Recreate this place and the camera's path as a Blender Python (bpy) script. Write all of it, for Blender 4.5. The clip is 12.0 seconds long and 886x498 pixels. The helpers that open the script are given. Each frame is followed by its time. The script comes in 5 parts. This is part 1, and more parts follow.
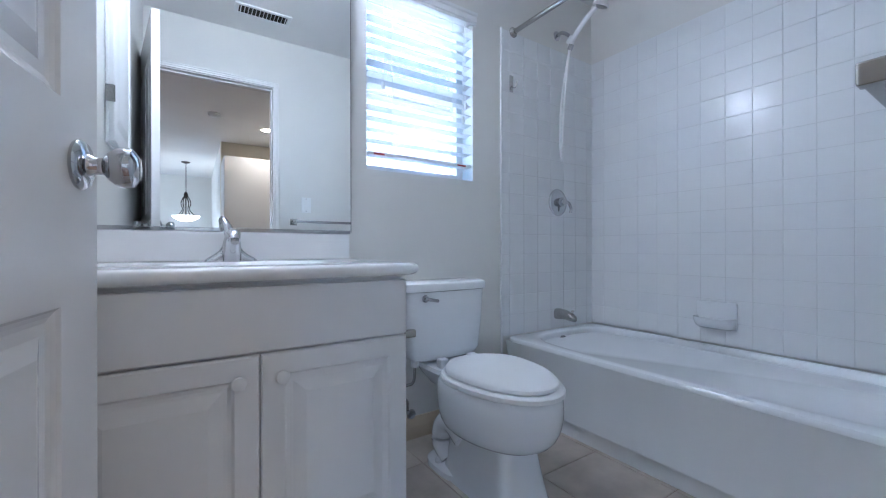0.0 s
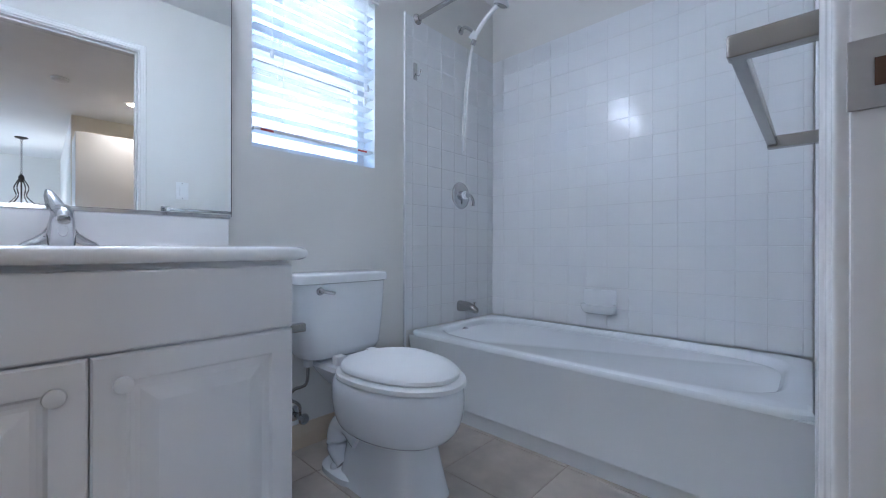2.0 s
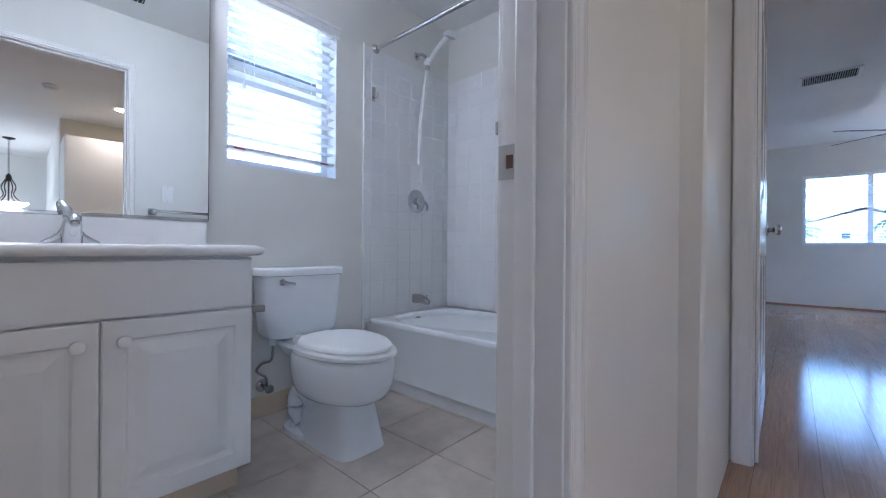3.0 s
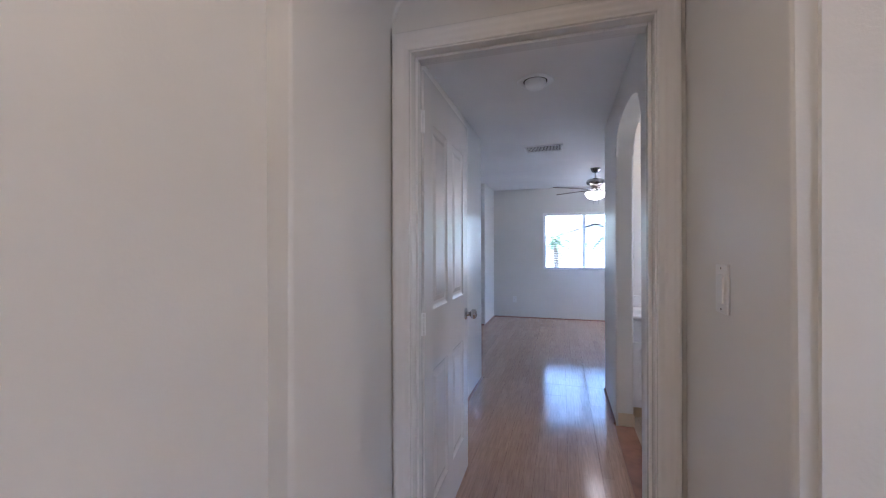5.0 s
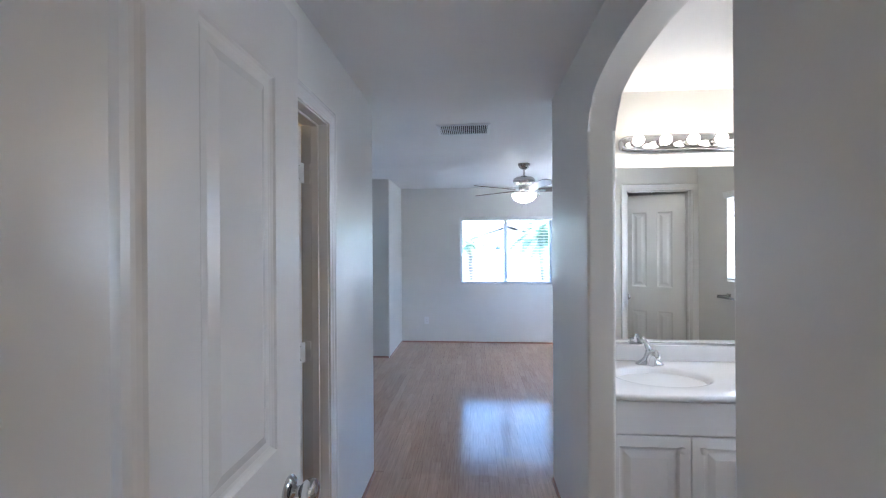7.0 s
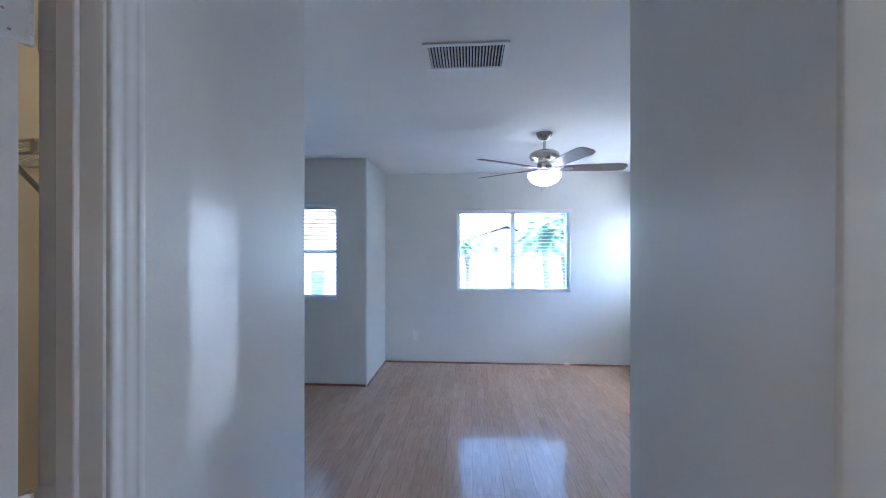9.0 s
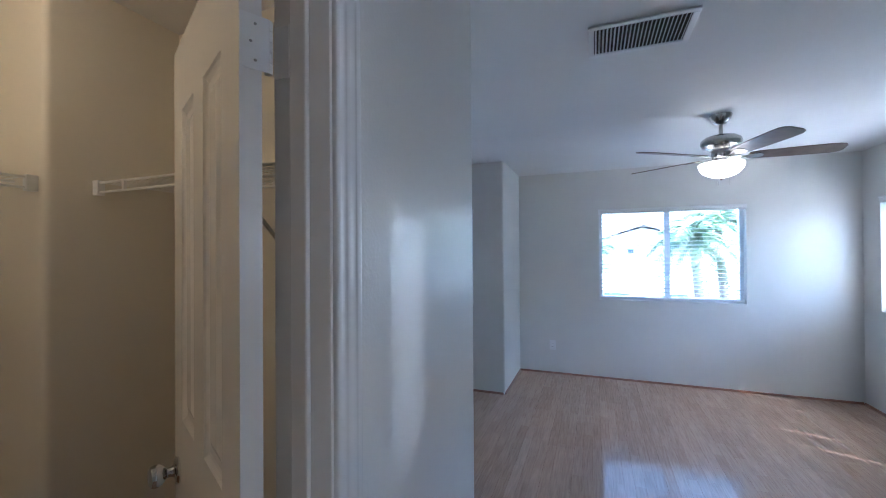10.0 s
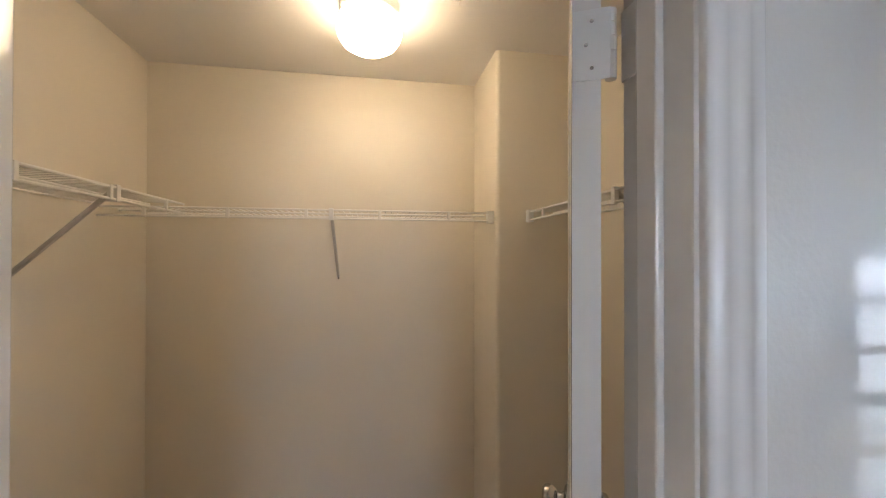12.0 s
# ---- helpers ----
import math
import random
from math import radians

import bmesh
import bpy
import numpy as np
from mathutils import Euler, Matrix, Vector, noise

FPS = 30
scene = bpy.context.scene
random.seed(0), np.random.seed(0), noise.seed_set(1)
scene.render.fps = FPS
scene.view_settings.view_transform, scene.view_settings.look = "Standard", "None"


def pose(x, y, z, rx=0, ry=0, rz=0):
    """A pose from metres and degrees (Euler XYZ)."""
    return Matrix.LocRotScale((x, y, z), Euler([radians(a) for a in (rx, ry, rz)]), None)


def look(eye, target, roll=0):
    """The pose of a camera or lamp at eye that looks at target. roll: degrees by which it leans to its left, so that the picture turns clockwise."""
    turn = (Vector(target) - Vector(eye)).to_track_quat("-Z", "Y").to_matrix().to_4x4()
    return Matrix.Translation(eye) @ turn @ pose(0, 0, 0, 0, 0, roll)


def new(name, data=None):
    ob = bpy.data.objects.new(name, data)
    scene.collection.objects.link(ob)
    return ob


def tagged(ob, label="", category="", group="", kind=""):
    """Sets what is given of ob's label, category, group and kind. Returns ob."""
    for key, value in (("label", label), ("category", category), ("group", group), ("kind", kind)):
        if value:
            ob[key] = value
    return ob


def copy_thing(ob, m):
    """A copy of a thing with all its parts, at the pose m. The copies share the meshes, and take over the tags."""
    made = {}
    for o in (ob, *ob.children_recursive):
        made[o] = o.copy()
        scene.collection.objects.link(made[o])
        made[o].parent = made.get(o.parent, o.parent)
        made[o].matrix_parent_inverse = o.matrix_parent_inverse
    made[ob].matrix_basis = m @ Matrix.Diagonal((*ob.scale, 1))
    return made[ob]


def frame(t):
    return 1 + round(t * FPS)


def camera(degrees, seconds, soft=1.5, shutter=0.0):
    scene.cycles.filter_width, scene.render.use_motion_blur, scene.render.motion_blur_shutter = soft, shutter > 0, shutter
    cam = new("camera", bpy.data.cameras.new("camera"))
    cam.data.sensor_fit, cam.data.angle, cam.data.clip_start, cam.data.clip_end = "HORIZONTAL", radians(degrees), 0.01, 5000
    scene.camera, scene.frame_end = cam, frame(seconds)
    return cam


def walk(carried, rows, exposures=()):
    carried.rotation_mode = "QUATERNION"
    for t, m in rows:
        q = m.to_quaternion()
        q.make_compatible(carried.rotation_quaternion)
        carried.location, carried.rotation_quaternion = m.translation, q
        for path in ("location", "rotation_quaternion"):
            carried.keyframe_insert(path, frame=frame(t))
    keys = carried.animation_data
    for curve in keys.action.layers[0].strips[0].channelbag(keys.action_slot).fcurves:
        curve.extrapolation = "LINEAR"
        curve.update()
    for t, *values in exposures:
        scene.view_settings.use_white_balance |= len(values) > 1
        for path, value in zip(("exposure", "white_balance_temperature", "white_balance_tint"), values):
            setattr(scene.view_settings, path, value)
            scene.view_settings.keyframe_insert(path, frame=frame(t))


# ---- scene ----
cam = camera(96.7, 12.0, soft=1.1)
PATH = [
    (0, (-0.239, -1.895, 0.871), (-1.907, -0.792, 0.87), -0.1),
    (0.5, (-0.305, -1.862, 0.854), (-1.901, -0.658, 0.852), -0.0),
    (1, (-0.317, -1.815, 0.852), (-1.821, -0.497, 0.845), 0.1),
    (1.5, (-0.31, -1.805, 0.845), (-1.727, -0.393, 0.837), 0.0),
    (2, (-0.28, -1.827, 0.826), (-1.648, -0.368, 0.825), 0.1),
    (2.5, (-0.122, -1.882, 0.814), (-1.487, -0.42, 0.805), -0.0),
    (2.7, (-0.027, -1.919, 0.803), (-1.387, -0.453, 0.798), 0.2),
    (4.3, (0.487, -1.804, 1.172), (-0.388, -0.005, 1.172), -0.2),
    (4.5, (0.514, -1.698, 1.228), (-0.261, 0.146, 1.228), -0.2),
    (5, (0.541, -1.382, 1.326), (-0.039, 0.532, 1.321), -0.2),
    (5.5, (0.508, -1.056, 1.39), (0.079, 0.898, 1.388), -0.2),
    (6, (0.481, -0.718, 1.458), (0.187, 1.26, 1.456), -0.3),
    (6.5, (0.433, -0.355, 1.478), (0.214, 1.633, 1.471), -0.3),
    (6.7, (0.426, -0.214, 1.492), (0.233, 1.777, 1.486), -0.3),
    (8.3, (0.386, 0.872, 1.487), (0.321, 2.871, 1.478), -0.4),
    (8.5, (0.401, 0.967, 1.474), (0.297, 2.965, 1.474), 0.0),
    (9, (0.357, 1.149, 1.459), (0.225, 3.145, 1.461), -0.0),
    (9.5, (0.271, 1.215, 1.449), (-0.067, 3.186, 1.46), -0.1),
    (10, (0.153, 1.229, 1.489), (-0.564, 3.096, 1.503), -0.4),
    (10.5, (0.087, 1.297, 1.542), (-1.081, 2.92, 1.554), -0.2),
    (11, (0.085, 1.362, 1.586), (-1.54, 2.528, 1.603), -0.1),
    (11.5, (0.107, 1.402, 1.612), (-1.769, 2.096, 1.625), 0.1),
    (12, (0.097, 1.449, 1.571), (-1.874, 1.79, 1.585), 0.1),
]
EXPOSURE = [(0, 4.40, 4980, 12), (2.7, 4.40, 5080, 14), (4.3, 4.45, 5450, 24), (5.0, 4.72, 5400, 21), (6.0, 5.05, 5400, 17), (6.7, 5.08, 5400, 13), (8.3, 4.82, 5020, 12), (9.0, 4.85, 5060, 12), (10.0, 4.62, 5120, 12), (11.0, 4.82, 5420, 13), (11.5, 5.2, 5650, 13), (12, 5.35, 5700, 13)]
walk(cam, [(t, look(eye, target, roll)) for t, eye, target, roll in PATH], EXPOSURE)

# ---- world, sun, exposure ----
SUN_ELEV, SUN_AZ = 57.0, 109.0          # azimuth clockwise from +y
world = bpy.data.worlds.new("world")
scene.world = world
world.use_nodes = True
wn = world.node_tree
sky = wn.nodes.new("ShaderNodeTexSky")
sky.sky_type = "NISHITA"
sky.sun_disc = False
sky.sun_elevation, sky.sun_rotation = radians(SUN_ELEV), radians(SUN_AZ)
sky.air_density, sky.dust_density = 1.0, 2.0
wn.links.new(sky.outputs[0], wn.nodes["Background"].inputs[0])
wn.nodes["Background"].inputs[1].default_value = 0.13
sun = new("sun", bpy.data.lights.new("sun", "SUN"))
sun.data.energy, sun.data.angle, sun.data.color = 2.2, radians(0.6), (1.0, 0.95, 0.88)
a, e = radians(SUN_AZ), radians(SUN_ELEV)
sun.matrix_world = look((0, 0, 0), (-math.sin(a) * math.cos(e), -math.cos(a) * math.cos(e), -math.sin(e)))


def lamp(name, x, y, z, watts, radius=0.05, color=(1, 0.8, 0.6), spot=0.0):
    data = bpy.data.lights.new(name, "SPOT" if spot else "POINT")
    data.energy, data.shadow_soft_size, data.color = watts, radius, color
    if spot:
        data.spot_size, data.spot_blend = radians(spot), 0.6
    ob = new(name, data)
    ob.location = (x, y, z)
    return ob

# ---- materials ----
def material(name, color, rough=0.5, metal=0.0, spec=0.5):
    m = bpy.data.materials.new(name)
    m.use_nodes = True
    b = m.node_tree.nodes["Principled BSDF"]
    b.inputs["Base Color"].default_value = (*color, 1)
    b.inputs["Roughness"].default_value = rough
    b.inputs["Metallic"].default_value = metal
    b.inputs["Specular IOR Level"].default_value = spec
    return m


def node(m, kind, **inputs):
    n = m.node_tree.nodes.new(kind)
    for key, value in inputs.items():
        n.inputs[key].default_value = value
    return n


def bsdf(m):
    return m.node_tree.nodes["Principled BSDF"]


def coords(m, scale=(1, 1, 1)):
    g = node(m, "ShaderNodeNewGeometry")
    mp = node(m, "ShaderNodeMapping")
    mp.inputs["Scale"].default_value = scale
    m.node_tree.links.new(g.outputs["Position"], mp.inputs["Vector"])
    return mp.outputs["Vector"]


def add_bump(m, height, strength=0.1, distance=0.002):
    b = node(m, "ShaderNodeBump", Strength=strength, Distance=distance)
    m.node_tree.links.new(height, b.inputs["Height"])
    m.node_tree.links.new(b.outputs["Normal"], bsdf(m).inputs["Normal"])


def mottle(m, color, scale=3.0, amount=0.06, rough=None, rough_amount=0.08, vec=None):
    """Slow variation of colour and roughness."""
    n = node(m, "ShaderNodeTexNoise", Scale=scale, Detail=3.0, Roughness=0.5)
    m.node_tree.links.new(vec or coords(m), n.inputs["Vector"])
    r = node(m, "ShaderNodeValToRGB")
    lo, hi = [max(0, c * (1 - amount)) for c in color], [min(1, c * (1 + amount)) for c in color]
    r.color_ramp.elements[0].position, r.color_ramp.elements[1].position = 0.3, 0.7
    r.color_ramp.elements[0].color, r.color_ramp.elements[1].color = (*lo, 1), (*hi, 1)
    m.node_tree.links.new(n.outputs["Fac"], r.inputs["Fac"])
    m.node_tree.links.new(r.outputs["Color"], bsdf(m).inputs["Base Color"])
    if rough is not None:
        q = node(m, "ShaderNodeMapRange")
        q.inputs["To Min"].default_value, q.inputs["To Max"].default_value = rough - rough_amount, rough + rough_amount
        m.node_tree.links.new(n.outputs["Fac"], q.inputs["Value"])
        m.node_tree.links.new(q.outputs["Result"], bsdf(m).inputs["Roughness"])
    return r


def paint(name, color, rough, peel=0.12, size=160.0, amount=0.03):
    """Rolled wall paint with an orange-peel relief."""
    m = material(name, color, rough)
    v = coords(m)
    mottle(m, color, 1.7, amount, rough, 0.012, v)
    n = node(m, "ShaderNodeTexNoise", Scale=size, Detail=3.0)
    m.node_tree.links.new(v, n.inputs["Vector"])
    add_bump(m, n.outputs["Fac"], peel, 0.0015)
    return m


M_WALL = paint("wall_paint", (0.72, 0.705, 0.665), 0.36, 0.26, 120.0)
M_CLOSET = paint("closet_paint", (0.76, 0.71, 0.61), 0.45)
M_CEIL = paint("ceiling_paint", (0.79, 0.78, 0.76), 0.7, 0.3, 90.0)
M_TRIM = paint("trim_paint", (0.80, 0.79, 0.77), 0.22, 0.04, 60.0)
M_DOOR = paint("door_paint", (0.79, 0.775, 0.75), 0.24, 0.05, 70.0)
M_CAB = paint("cabinet_foil", (0.78, 0.775, 0.77), 0.36, 0.02, 60.0)
M_SATIN = material("white_plastic", (0.80, 0.80, 0.79), 0.35)
M_PORC = material("porcelain", (0.82, 0.83, 0.84), 0.06)
mottle(M_PORC, (0.82, 0.83, 0.84), 4.0, 0.015, 0.07, 0.02)
M_ACRYL = material("tub_enamel", (0.80, 0.82, 0.83), 0.12)
mottle(M_ACRYL, (0.80, 0.82, 0.83), 3.0, 0.02, 0.13, 0.04)
M_MARBLE = material("cultured_marble", (0.82, 0.81, 0.80), 0.10)
mottle(M_MARBLE, (0.82, 0.81, 0.80), 5.0, 0.02, 0.11, 0.03)
M_CHROME = material("chrome", (0.55, 0.555, 0.565), 0.07, 1.0)
M_NICKEL = material("brushed_nickel", (0.48, 0.46, 0.44), 0.28, 1.0)
mottle(M_NICKEL, (0.44, 0.43, 0.41), 4.0, 0.04, 0.26, 0.02)
M_MIRROR = material("mirror_glass", (0.90, 0.92, 0.91), 0.0, 1.0)
M_BLACK = material("black_edge", (0.02, 0.02, 0.02), 0.5)
# near-black painted as shade in duct openings, slots and gaps; also the floor bed
M_DARK = material("dark_gap_shade", (0.03, 0.028, 0.025), 0.7)
M_GROUT = paint("grout", (0.66, 0.66, 0.66), 0.8, 0.3, 400.0)
M_VINYL = material("window_vinyl", (0.80, 0.81, 0.82), 0.35)
M_BRONZE = material("dark_bronze", (0.045, 0.035, 0.03), 0.45, 0.7)
M_BASE = paint("bathroom_base", (0.62, 0.50, 0.36), 0.4, 0.05, 80.0)
M_SHELF = material("vinyl_coated_wire", (0.80, 0.79, 0.76), 0.4)
M_BRACE = material("grey_brace", (0.58, 0.56, 0.53), 0.4)
M_RUBBER = material("rubber", (0.04, 0.04, 0.04), 0.7)
M_PLATE = material("worn_strike_metal", (0.50, 0.49, 0.47), 0.4, 0.6)
M_LATCH = material("raw_wood_hole", (0.10, 0.05, 0.025), 0.8)
M_EAVE = material("dark_blue_eave", (0.07, 0.09, 0.13), 0.6)
M_RED = material("red_print", (0.45, 0.06, 0.06), 0.5)

M_TILE = material("white_wall_tile", (0.80, 0.805, 0.81), 0.15, 0.0, 0.22)
info = node(M_TILE, "ShaderNodeObjectInfo")
ramp = node(M_TILE, "ShaderNodeValToRGB")
ramp.color_ramp.elements[0].color, ramp.color_ramp.elements[1].color = (0.79, 0.795, 0.80, 1), (0.81, 0.815, 0.815, 1)
M_TILE.node_tree.links.new(info.outputs["Random"], ramp.inputs["Fac"])
M_TILE.node_tree.links.new(ramp.outputs["Color"], bsdf(M_TILE).inputs["Base Color"])
wob = node(M_TILE, "ShaderNodeTexNoise", Scale=7.0, Detail=1.0)
M_TILE.node_tree.links.new(coords(M_TILE), wob.inputs["Vector"])
add_bump(M_TILE, wob.outputs["Fac"], 0.15, 0.004)


def glass(name, color=(1, 1, 1), rough=0.0):
    m = bpy.data.materials.new(name)
    m.use_nodes = True
    t = m.node_tree
    t.nodes.remove(t.nodes["Principled BSDF"])
    tr, gl, mix, fr = (t.nodes.new("ShaderNodeBsdf" + k) if k in ("Transparent", "Glossy") else t.nodes.new("ShaderNode" + k) for k in ("Transparent", "Glossy", "MixShader", "LayerWeight"))
    grow = t.nodes.new("ShaderNodeMath")
    grow.operation, grow.inputs[1].default_value = "POWER", 5.0
    base = t.nodes.new("ShaderNodeMath")
    base.operation, base.inputs[1].default_value, base.inputs[2].default_value = "MULTIPLY_ADD", 0.9, 0.03
    tr.inputs[0].default_value = (*color, 1)
    gl.inputs["Roughness"].default_value = rough
    fr.inputs["Blend"].default_value = 0.5
    t.links.new(fr.outputs["Facing"], grow.inputs[0])
    t.links.new(grow.outputs[0], base.inputs[0])
    t.links.new(base.outputs[0], mix.inputs[0])
    t.links.new(tr.outputs[0], mix.inputs[1])
    t.links.new(gl.outputs[0], mix.inputs[2])
    t.links.new(mix.outputs[0], t.nodes["Material Output"].inputs["Surface"])
    return m


M_SLAT = material("blind_slat", (0.82, 0.82, 0.81), 0.4)
sl_t = M_SLAT.node_tree
sl_tr, sl_mix = sl_t.nodes.new("ShaderNodeBsdfTranslucent"), sl_t.nodes.new("ShaderNodeMixShader")
sl_tr.inputs[0].default_value = (0.80, 0.81, 0.83, 1)
sl_mix.inputs[0].default_value = 0.10
sl_t.links.new(bsdf(M_SLAT).outputs[0], sl_mix.inputs[1])
sl_t.links.new(sl_tr.outputs[0], sl_mix.inputs[2])
sl_t.links.new(sl_mix.outputs[0], sl_t.nodes["Material Output"].inputs["Surface"])
# tint that only weakens the added glint lamp
M_GLINT_DIMMER = glass("glint_dimmer_glass", (0.106, 0.106, 0.106))
M_GLASS = glass("window_glass", (0.82, 0.87, 0.89))


def glow(name, color, strength):
    m = material(name, (0.8, 0.8, 0.8), 0.3)
    bsdf(m).inputs["Emission Color"].default_value = (*color, 1)
    bsdf(m).inputs["Emission Strength"].default_value = strength
    return m


M_BULB = glow("lit_bulb", (1.0, 0.80, 0.56), 0.65)
M_BOWL = glow("lit_frosted_bowl", (1.0, 0.90, 0.80), 0.4)
M_CLGLOBE = glow("lit_closet_globe", (1.0, 0.71, 0.39), 0.70)
M_CAN = glow("lit_can", (1.0, 0.75, 0.45), 3.0)
M_PENDANT = glow("lit_pendant_bowl", (1.0, 0.93, 0.80), 0.6)

# laminate: strips within each board, tone from the board
M_WOOD = material("laminate", (0.3, 0.17, 0.1), 0.2)
wt = M_WOOD.node_tree
wv = coords(M_WOOD)
sep = node(M_WOOD, "ShaderNodeSeparateXYZ")
wt.links.new(wv, sep.inputs[0])
brick = node(M_WOOD, "ShaderNodeTexBrick", Scale=1.0)
brick.inputs["Brick Width"].default_value, brick.inputs["Row Height"].default_value = 0.42, 0.0633
brick.inputs["Mortar Size"].default_value, brick.inputs["Bias"].default_value = 0.0006, 0.0
brick.inputs["Color1"].default_value, brick.inputs["Color2"].default_value = (0.475, 0.325, 0.23, 1), (0.425, 0.28, 0.195, 1)
brick.inputs["Mortar"].default_value = (0.30, 0.185, 0.125, 1)
comb = node(M_WOOD, "ShaderNodeCombineXYZ")
wt.links.new(sep.outputs["Y"], comb.inputs["X"])
wt.links.new(sep.outputs["X"], comb.inputs["Y"])
wt.links.new(comb.outputs[0], brick.inputs["Vector"])
grain = node(M_WOOD, "ShaderNodeTexNoise", Scale=1.0, Detail=8.0, Roughness=0.65)
gm = node(M_WOOD, "ShaderNodeMapping")
gm.inputs["Scale"].default_value = (90, 5, 10)
wt.links.new(wv, gm.inputs["Vector"])
wt.links.new(gm.outputs[0], grain.inputs["Vector"])
hsv = node(M_WOOD, "ShaderNodeHueSaturation")
gr = node(M_WOOD, "ShaderNodeMapRange")
gr.inputs["From Min"].default_value, gr.inputs["From Max"].default_value = 0.3, 0.7
gr.inputs["To Min"].default_value, gr.inputs["To Max"].default_value = 0.80, 1.18
wt.links.new(grain.outputs["Fac"], gr.inputs["Value"])
oi = node(M_WOOD, "ShaderNodeObjectInfo")
om = node(M_WOOD, "ShaderNodeMapRange")
om.inputs["To Min"].default_value, om.inputs["To Max"].default_value = 0.95, 1.05
wt.links.new(oi.outputs["Random"], om.inputs["Value"])
mul = node(M_WOOD, "ShaderNodeMath")
mul.operation = "MULTIPLY"
wt.links.new(gr.outputs[0], mul.inputs[0])
wt.links.new(om.outputs[0], mul.inputs[1])
wt.links.new(mul.outputs[0], hsv.inputs["Value"])
wt.links.new(brick.outputs["Color"], hsv.inputs["Color"])
wt.links.new(hsv.outputs[0], bsdf(M_WOOD).inputs["Base Color"])
wr = node(M_WOOD, "ShaderNodeMapRange")
wr.inputs["To Min"].default_value, wr.inputs["To Max"].default_value = 0.10, 0.19
wt.links.new(grain.outputs["Fac"], wr.inputs["Value"])
wt.links.new(wr.outputs[0], bsdf(M_WOOD).inputs["Roughness"])
add_bump(M_WOOD, grain.outputs["Fac"], 0.05, 0.001)
M_SHOE = material("red_brown_shoe_moulding", (0.26, 0.12, 0.07), 0.35)
mottle(M_SHOE, (0.26, 0.12, 0.07), 12.0, 0.2)
M_BLADE = material("walnut_fan_blade", (0.12, 0.075, 0.05), 0.35)
mottle(M_BLADE, (0.12, 0.075, 0.05), 14.0, 0.25)

# stone-look floor tile
M_FTILE = material("beige_floor_tile", (0.52, 0.45, 0.38), 0.35)
fv = coords(M_FTILE)
fr = mottle(M_FTILE, (0.53, 0.465, 0.40), 9.0, 0.14, 0.36, 0.08, fv)
fn = node(M_FTILE, "ShaderNodeTexNoise", Scale=60.0, Detail=5.0)
M_FTILE.node_tree.links.new(fv, fn.inputs["Vector"])
add_bump(M_FTILE, fn.outputs["Fac"], 0.12, 0.002)
M_FGROUT = paint("floor_grout", (0.40, 0.33, 0.27), 0.85, 0.3, 300.0)

# outdoors
M_STUCCO = paint("stucco", (0.60, 0.58, 0.54), 0.9, 0.5, 40.0, 0.06)
M_ROOF = material("roof_tile", (0.34, 0.30, 0.28), 0.8)
mottle(M_ROOF, (0.34, 0.30, 0.28), 6.0, 0.2)
M_LEAF = material("palm_leaf", (0.11, 0.17, 0.08), 0.45)
mottle(M_LEAF, (0.11, 0.17, 0.08), 3.0, 0.3)
M_BARK = material("palm_trunk", (0.22, 0.18, 0.14), 0.9)
mottle(M_BARK, (0.22, 0.18, 0.14), 14.0, 0.3)
M_GROUND = material("dry_ground", (0.22, 0.21, 0.17), 0.9)
mottle(M_GROUND, (0.22, 0.21, 0.17), 0.6, 0.25)
M_ROAD = material("asphalt", (0.05, 0.05, 0.052), 0.85)
mottle(M_ROAD, (0.05, 0.05, 0.052), 20.0, 0.25)

# ---- mesh helpers ----
def finish(bm, name, mat, smooth=False):
    me = bpy.data.meshes.new(name)
    bmesh.ops.recalc_face_normals(bm, faces=bm.faces)
    if smooth:
        for f in bm.faces:
            f.smooth = True
        for ed in bm.edges:
            if len(ed.link_faces) == 2 and ed.calc_face_angle(0) > 0.7:
                ed.smooth = False
    bm.to_mesh(me)
    bm.free()
    me.materials.append(mat)
    return me


def part(name, bm, mat, parent=None, label="", smooth=False):
    """One mesh object, under a thing or a part."""
    ob = new(name, finish(bm, name, mat, smooth))
    if parent is not None:
        ob.parent = parent
    if label:
        ob["label"] = label
    return ob


def thing(name, m, label, category, group="", kind=""):
    ob = new(name)
    ob.empty_display_size = 0.1
    ob.matrix_world = m
    return tagged(ob, label, category, group, kind)


def B():
    return bmesh.new()


def box(bm, x0, x1, y0, y1, z0, z1, bevel=0.0, seg=2):
    r = bmesh.ops.create_cube(bm, size=1)["verts"]
    for v in r:
        v.co = ((x0 + x1) / 2 + v.co.x * (x1 - x0), (y0 + y1) / 2 + v.co.y * (y1 - y0), (z0 + z1) / 2 + v.co.z * (z1 - z0))
    if bevel:
        eds = list({ed for v in r for ed in v.link_edges})
        bmesh.ops.bevel(bm, geom=eds, offset=bevel, segments=seg, affect="EDGES", profile=0.5)
    return bm


def boxed(*dims, bevel=0.0, seg=2):
    return box(B(), *dims, bevel=bevel, seg=seg)


